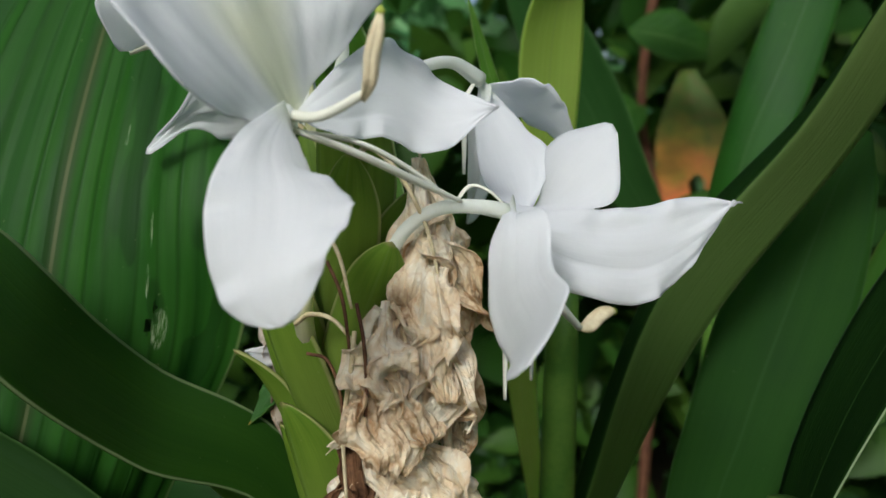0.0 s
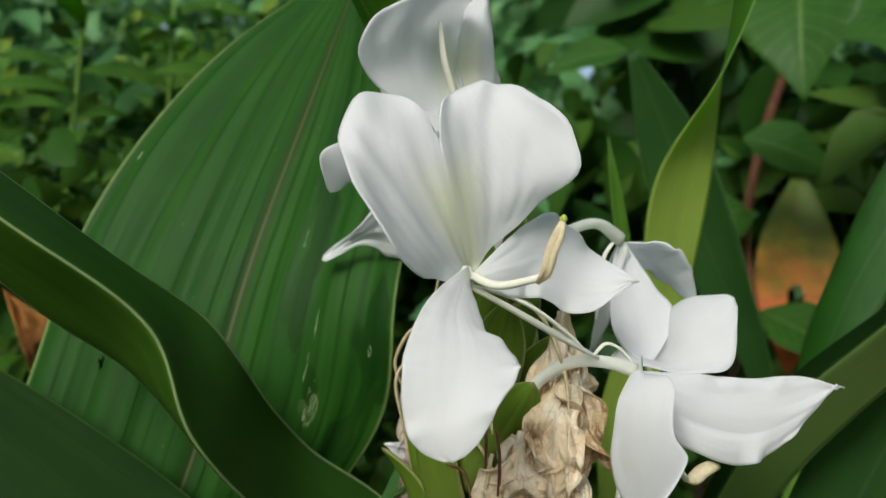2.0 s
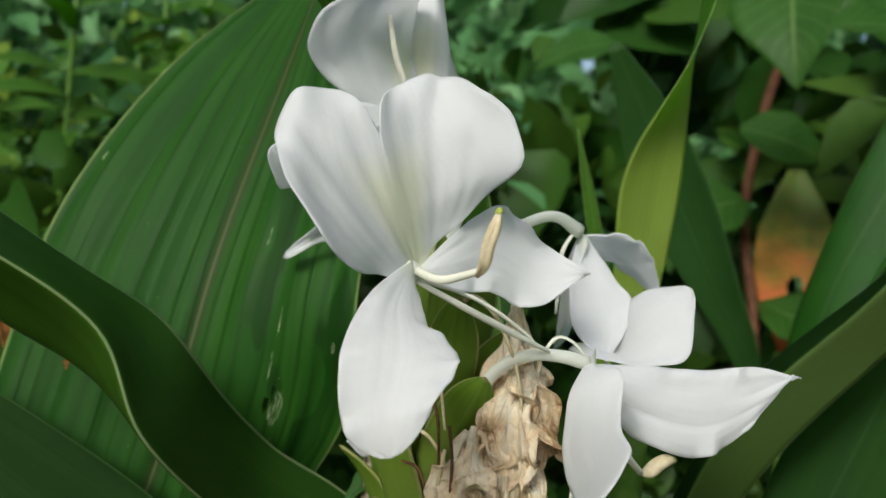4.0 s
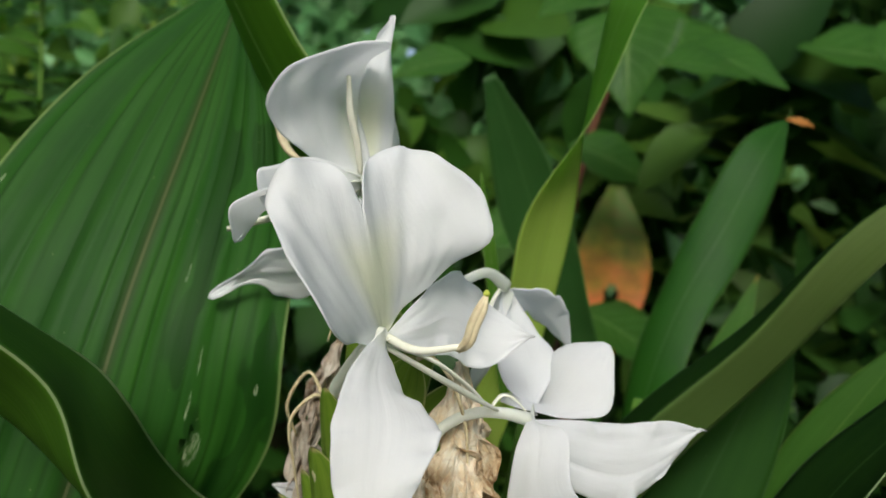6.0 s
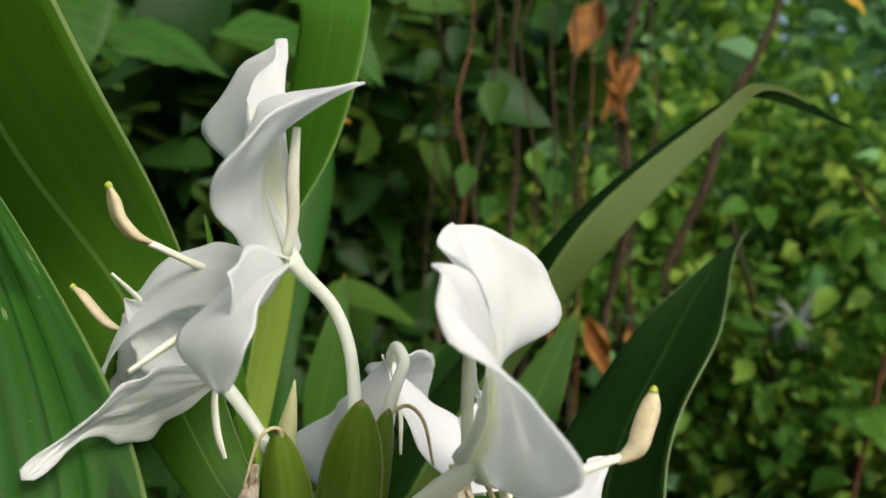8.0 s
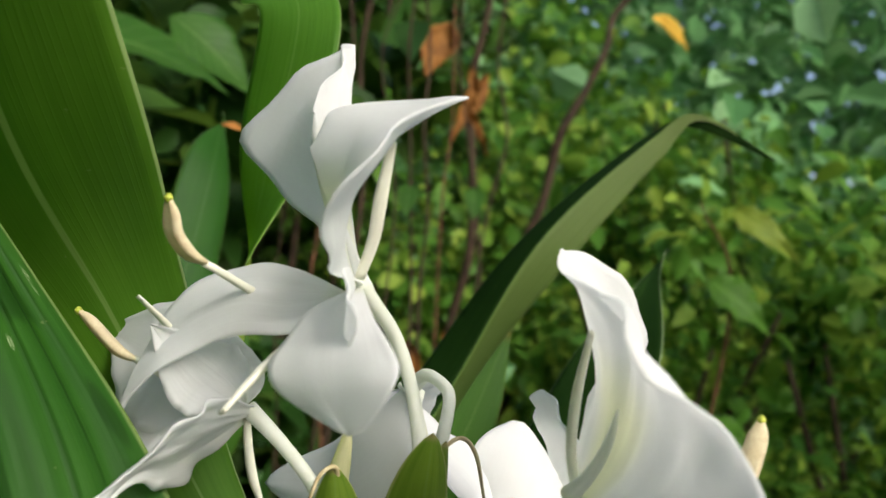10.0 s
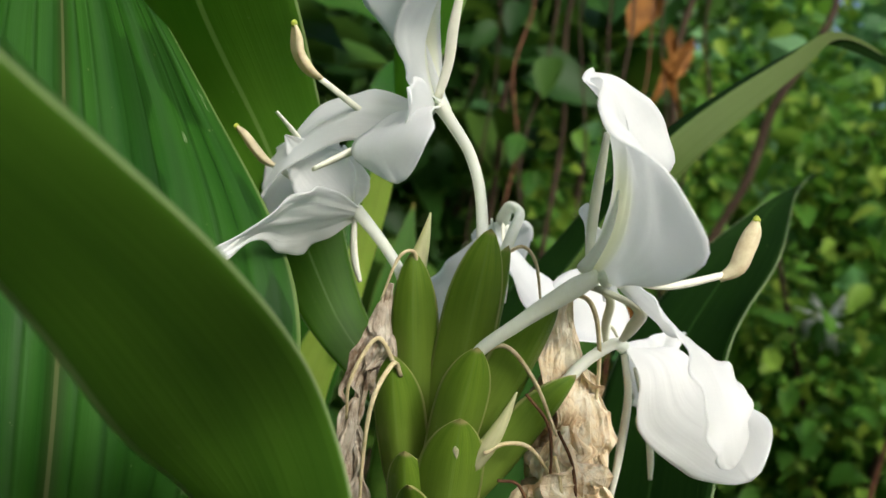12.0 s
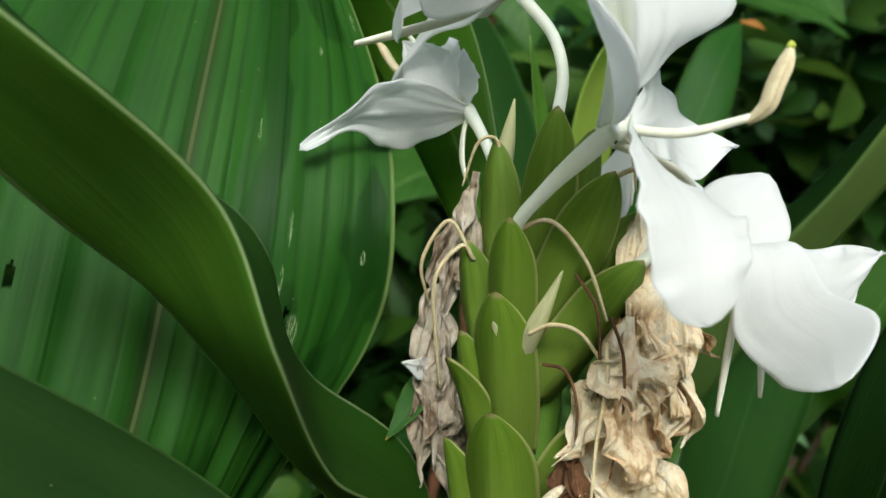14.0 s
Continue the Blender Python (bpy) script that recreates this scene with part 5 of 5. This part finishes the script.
def bush(name, label, category, at, radius, height, count, size, mat, seed, low=0.0):
    """A bush: a few limbs and a crown of many separate leaves in clumps."""
    rng = np.random.RandomState(seed)
    ob = thing(name, (at[0], at[1], 0.0), label, category)
    for k in range(4):
        g = rng.rand() * 6.28
        e = np.array((at[0] + math.cos(g) * radius * 0.5, at[1] + math.sin(g) * radius * 0.5, height * (0.6 + 0.3 * rng.rand())))
        tube("limb", [(at[0], at[1], 0.0), ((at[0] * 1.5 + e[0] * 0.5) / 2, (at[1] * 1.5 + e[1] * 0.5) / 2, e[2] * 0.5), tuple(e)], [0.014, 0.009, 0.004], [BARK], ob, "", 10, 6)
    clumps = 26
    c = rng.randn(clumps, 3) * np.array((radius * 0.5, radius * 0.5, height * 0.27)) + np.array((at[0], at[1], height * 0.52 + low))
    pts = c[rng.randint(0, clumps, count)] + rng.randn(count, 3) * radius * 0.17
    pts[:, 2] = np.abs(pts[:, 2]) + 0.01
    v, f = leaf_cloud(pts, size * (0.45 + 1.3 * rng.rand(count) ** 2), seed, detailed=True)
    mesh_object("crown", v, f, [mat], ob)
    return ob


for k, (x, y, r, h, n, s, m) in enumerate((
        (-0.55, 1.35, 0.40, 0.95, 3200, 0.028, BUSH), (-1.05, 1.05, 0.40, 0.85, 2600, 0.026, VINE), (-0.25, 1.9, 0.45, 1.25, 3200, 0.036, BUSH), (-0.95, 1.9, 0.5, 1.2, 3200, 0.034, VINE),
        (0.35, 1.85, 0.40, 1.5, 900, 0.085, BUSH), (0.75, 1.65, 0.35, 1.4, 900, 0.075, BUSH_DEEP), (1.25, 1.65, 0.40, 1.6, 1000, 0.075, BUSH_DEEP), (1.0, 2.1, 0.5, 1.9, 1500, 0.08, BUSH_DEEP),
        (1.75, 1.25, 0.45, 1.35, 4200, 0.025, VINE), (1.65, 0.70, 0.45, 1.20, 4600, 0.024, VINE), (1.55, 0.25, 0.45, 1.15, 4200, 0.024, VINE), (2.3, 0.6, 0.6, 1.7, 4600, 0.032, VINE), (2.4, 1.3, 0.6, 1.8, 4600, 0.034, VINE),
        (1.7, -0.3, 0.5, 1.1, 1500, 0.04, VINE), (0.75, 1.25, 0.30, 0.9, 1200, 0.05, BUSH_DEEP),
        # Two unseen low bushes at the left, added to shade the broad leaf.
        (-0.48, 0.20, 0.18, 0.66, 1500, 0.032, BUSH), (-0.38, 0.62, 0.22, 0.85, 1500, 0.035, BUSH),
        (1.95, 1.80, 0.50, 2.0, 2600, 0.060, BUSH_DEEP), (1.55, 1.95, 0.45, 1.8, 1800, 0.070, BUSH_DEEP))):
    bush("bush", "dense green bush with mixed small leaves" if m is not VINE else "bright green tangle of small-leaved vine", "bush", (x, y), r, h, n, s, m, 100 + k)


def weed(foot, top, count, size, seed):
    """A tall thin weed: a bare stalk with small paired leaves towards its head."""
    rng = np.random.RandomState(seed)
    foot, top = np.array((*foot, 0.0)), np.array(top)
    ob = thing("weed", tuple(foot), "tall thin green weed with small paired leaves", "weed", "weeds")
    mid = (foot + top) / 2 + rng.randn(3) * 0.015
    tube("stalk", [foot, mid, top], [0.005, 0.004, 0.0025], [STEM], ob, "", 30, 7)
    for k in range(count):
        c = spline([foot, mid, top], [0.55 + 0.45 * k / count])[0]
        g = k * 2.4 + rng.rand()
        d = np.array((math.cos(g), math.sin(g), 0.25 - 0.4 * rng.rand()))
        blade("leaf", leaf_stations(tuple(c), tuple(c + d * size * (0.7 + 0.6 * rng.rand())), size * 0.38, (0.1, -0.5, 0.85), 0.2, "lance"), [VINE_GREEN], ob, nu=10, nv=7, seed=seed + k)


for k, (foot, top) in enumerate((((-0.52, 0.92), (-0.558, 0.95, 1.17)), ((-0.47, 1.02), (-0.50, 1.05, 1.19)), ((-0.36, 0.98), (-0.425, 1.00, 1.20)), ((-0.70, 0.95), (-0.68, 0.98, 1.10)))):
    weed(foot, top, 22, 0.085, 300 + k)


def thicket(radius, height, count, size, seed, mat, label):
    rng = np.random.RandomState(seed)
    g = rng.rand(count) * 2 * math.pi
    r = radius * (1 + 0.18 * rng.randn(count))
    z = height * rng.rand(count) ** 1.2 * (0.75 + 0.35 * np.sin(g * 7 + 1) * np.sin(g * 3))
    # Lower on the unseen near side, so that sky light reaches the flowers.
    open_side = 1 - np.clip((-np.sin(g + 0.1) - 0.35) / 0.25, 0, 1) * 0.6
    pts = np.stack([np.cos(g) * r, np.sin(g) * r, np.abs(z) * open_side], 1)
    v, f = leaf_cloud(pts, size * (0.6 + 0.8 * rng.rand(count)), seed)
    tagged(mesh_object("thicket", v, f, [mat], smooth=False), label, "foliage", kind="stuff")


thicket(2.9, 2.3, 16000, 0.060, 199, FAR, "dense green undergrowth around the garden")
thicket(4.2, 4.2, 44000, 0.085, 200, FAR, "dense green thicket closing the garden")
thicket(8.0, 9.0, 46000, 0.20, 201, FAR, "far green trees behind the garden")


# ---- white spidery wild flower in the undergrowth ----
wild = thing("wildflower", (1.62, 0.78, 0.0), "white wild flower with a burst of thin thread petals", "flower")
tube("stem", [(1.62, 0.78, 0.0), (1.63, 0.77, 0.5), (1.609, 0.772, 0.885)], [0.004, 0.003, 0.002], [STEM], wild)
rng_w = np.random.RandomState(77)
for k in range(34):
    d = unit(rng_w.randn(3) + np.array((-0.5, -0.1, 0.2)))
    tube("petal", [np.array((1.609, 0.772, 0.888)), np.array((1.609, 0.772, 0.888)) + d * 0.03, np.array((1.609, 0.772, 0.882)) + d * (0.05 + 0.02 * rng_w.rand())], [0.0030, 0.0028, 0.0010], [PETAL], wild, "", 7, 5)


# ---- vine hanging through the undergrowth ----
creeper = thing("vine", (0.98, 0.42, 0.0), "thin climbing vine with a few mottled yellow-green leaves", "vine")
tube("stem", [(0.98, 0.42, 0.0), (0.95, 0.44, 0.6), (0.93, 0.40, 1.0), (0.83, 0.42, 1.12)], [0.003, 0.003, 0.002, 0.0012], [RED_STEM], creeper, "", 40, 7)
for k, (b, t, n, w, mt) in enumerate((((0.84, 0.385, 1.112), (0.868, 0.315, 1.060), (-0.8, -0.2, 0.5), 0.034, VINE_LEAF), ((0.90, 0.42, 1.03), (0.93, 0.35, 0.97), (-0.7, -0.4, 0.5), 0.05, VINE_GREEN),
                                      ((0.94, 0.42, 0.86), (0.90, 0.36, 0.80), (-0.7, -0.4, 0.6), 0.06, VINE_GREEN))):
    blade("leaf", leaf_stations(b, t, w, n, 0.2, "heart"), [mt], creeper, nu=26, nv=15, ripple=w * 0.07, waves=3.0, crumple=w * 0.06, seed=90 + k)
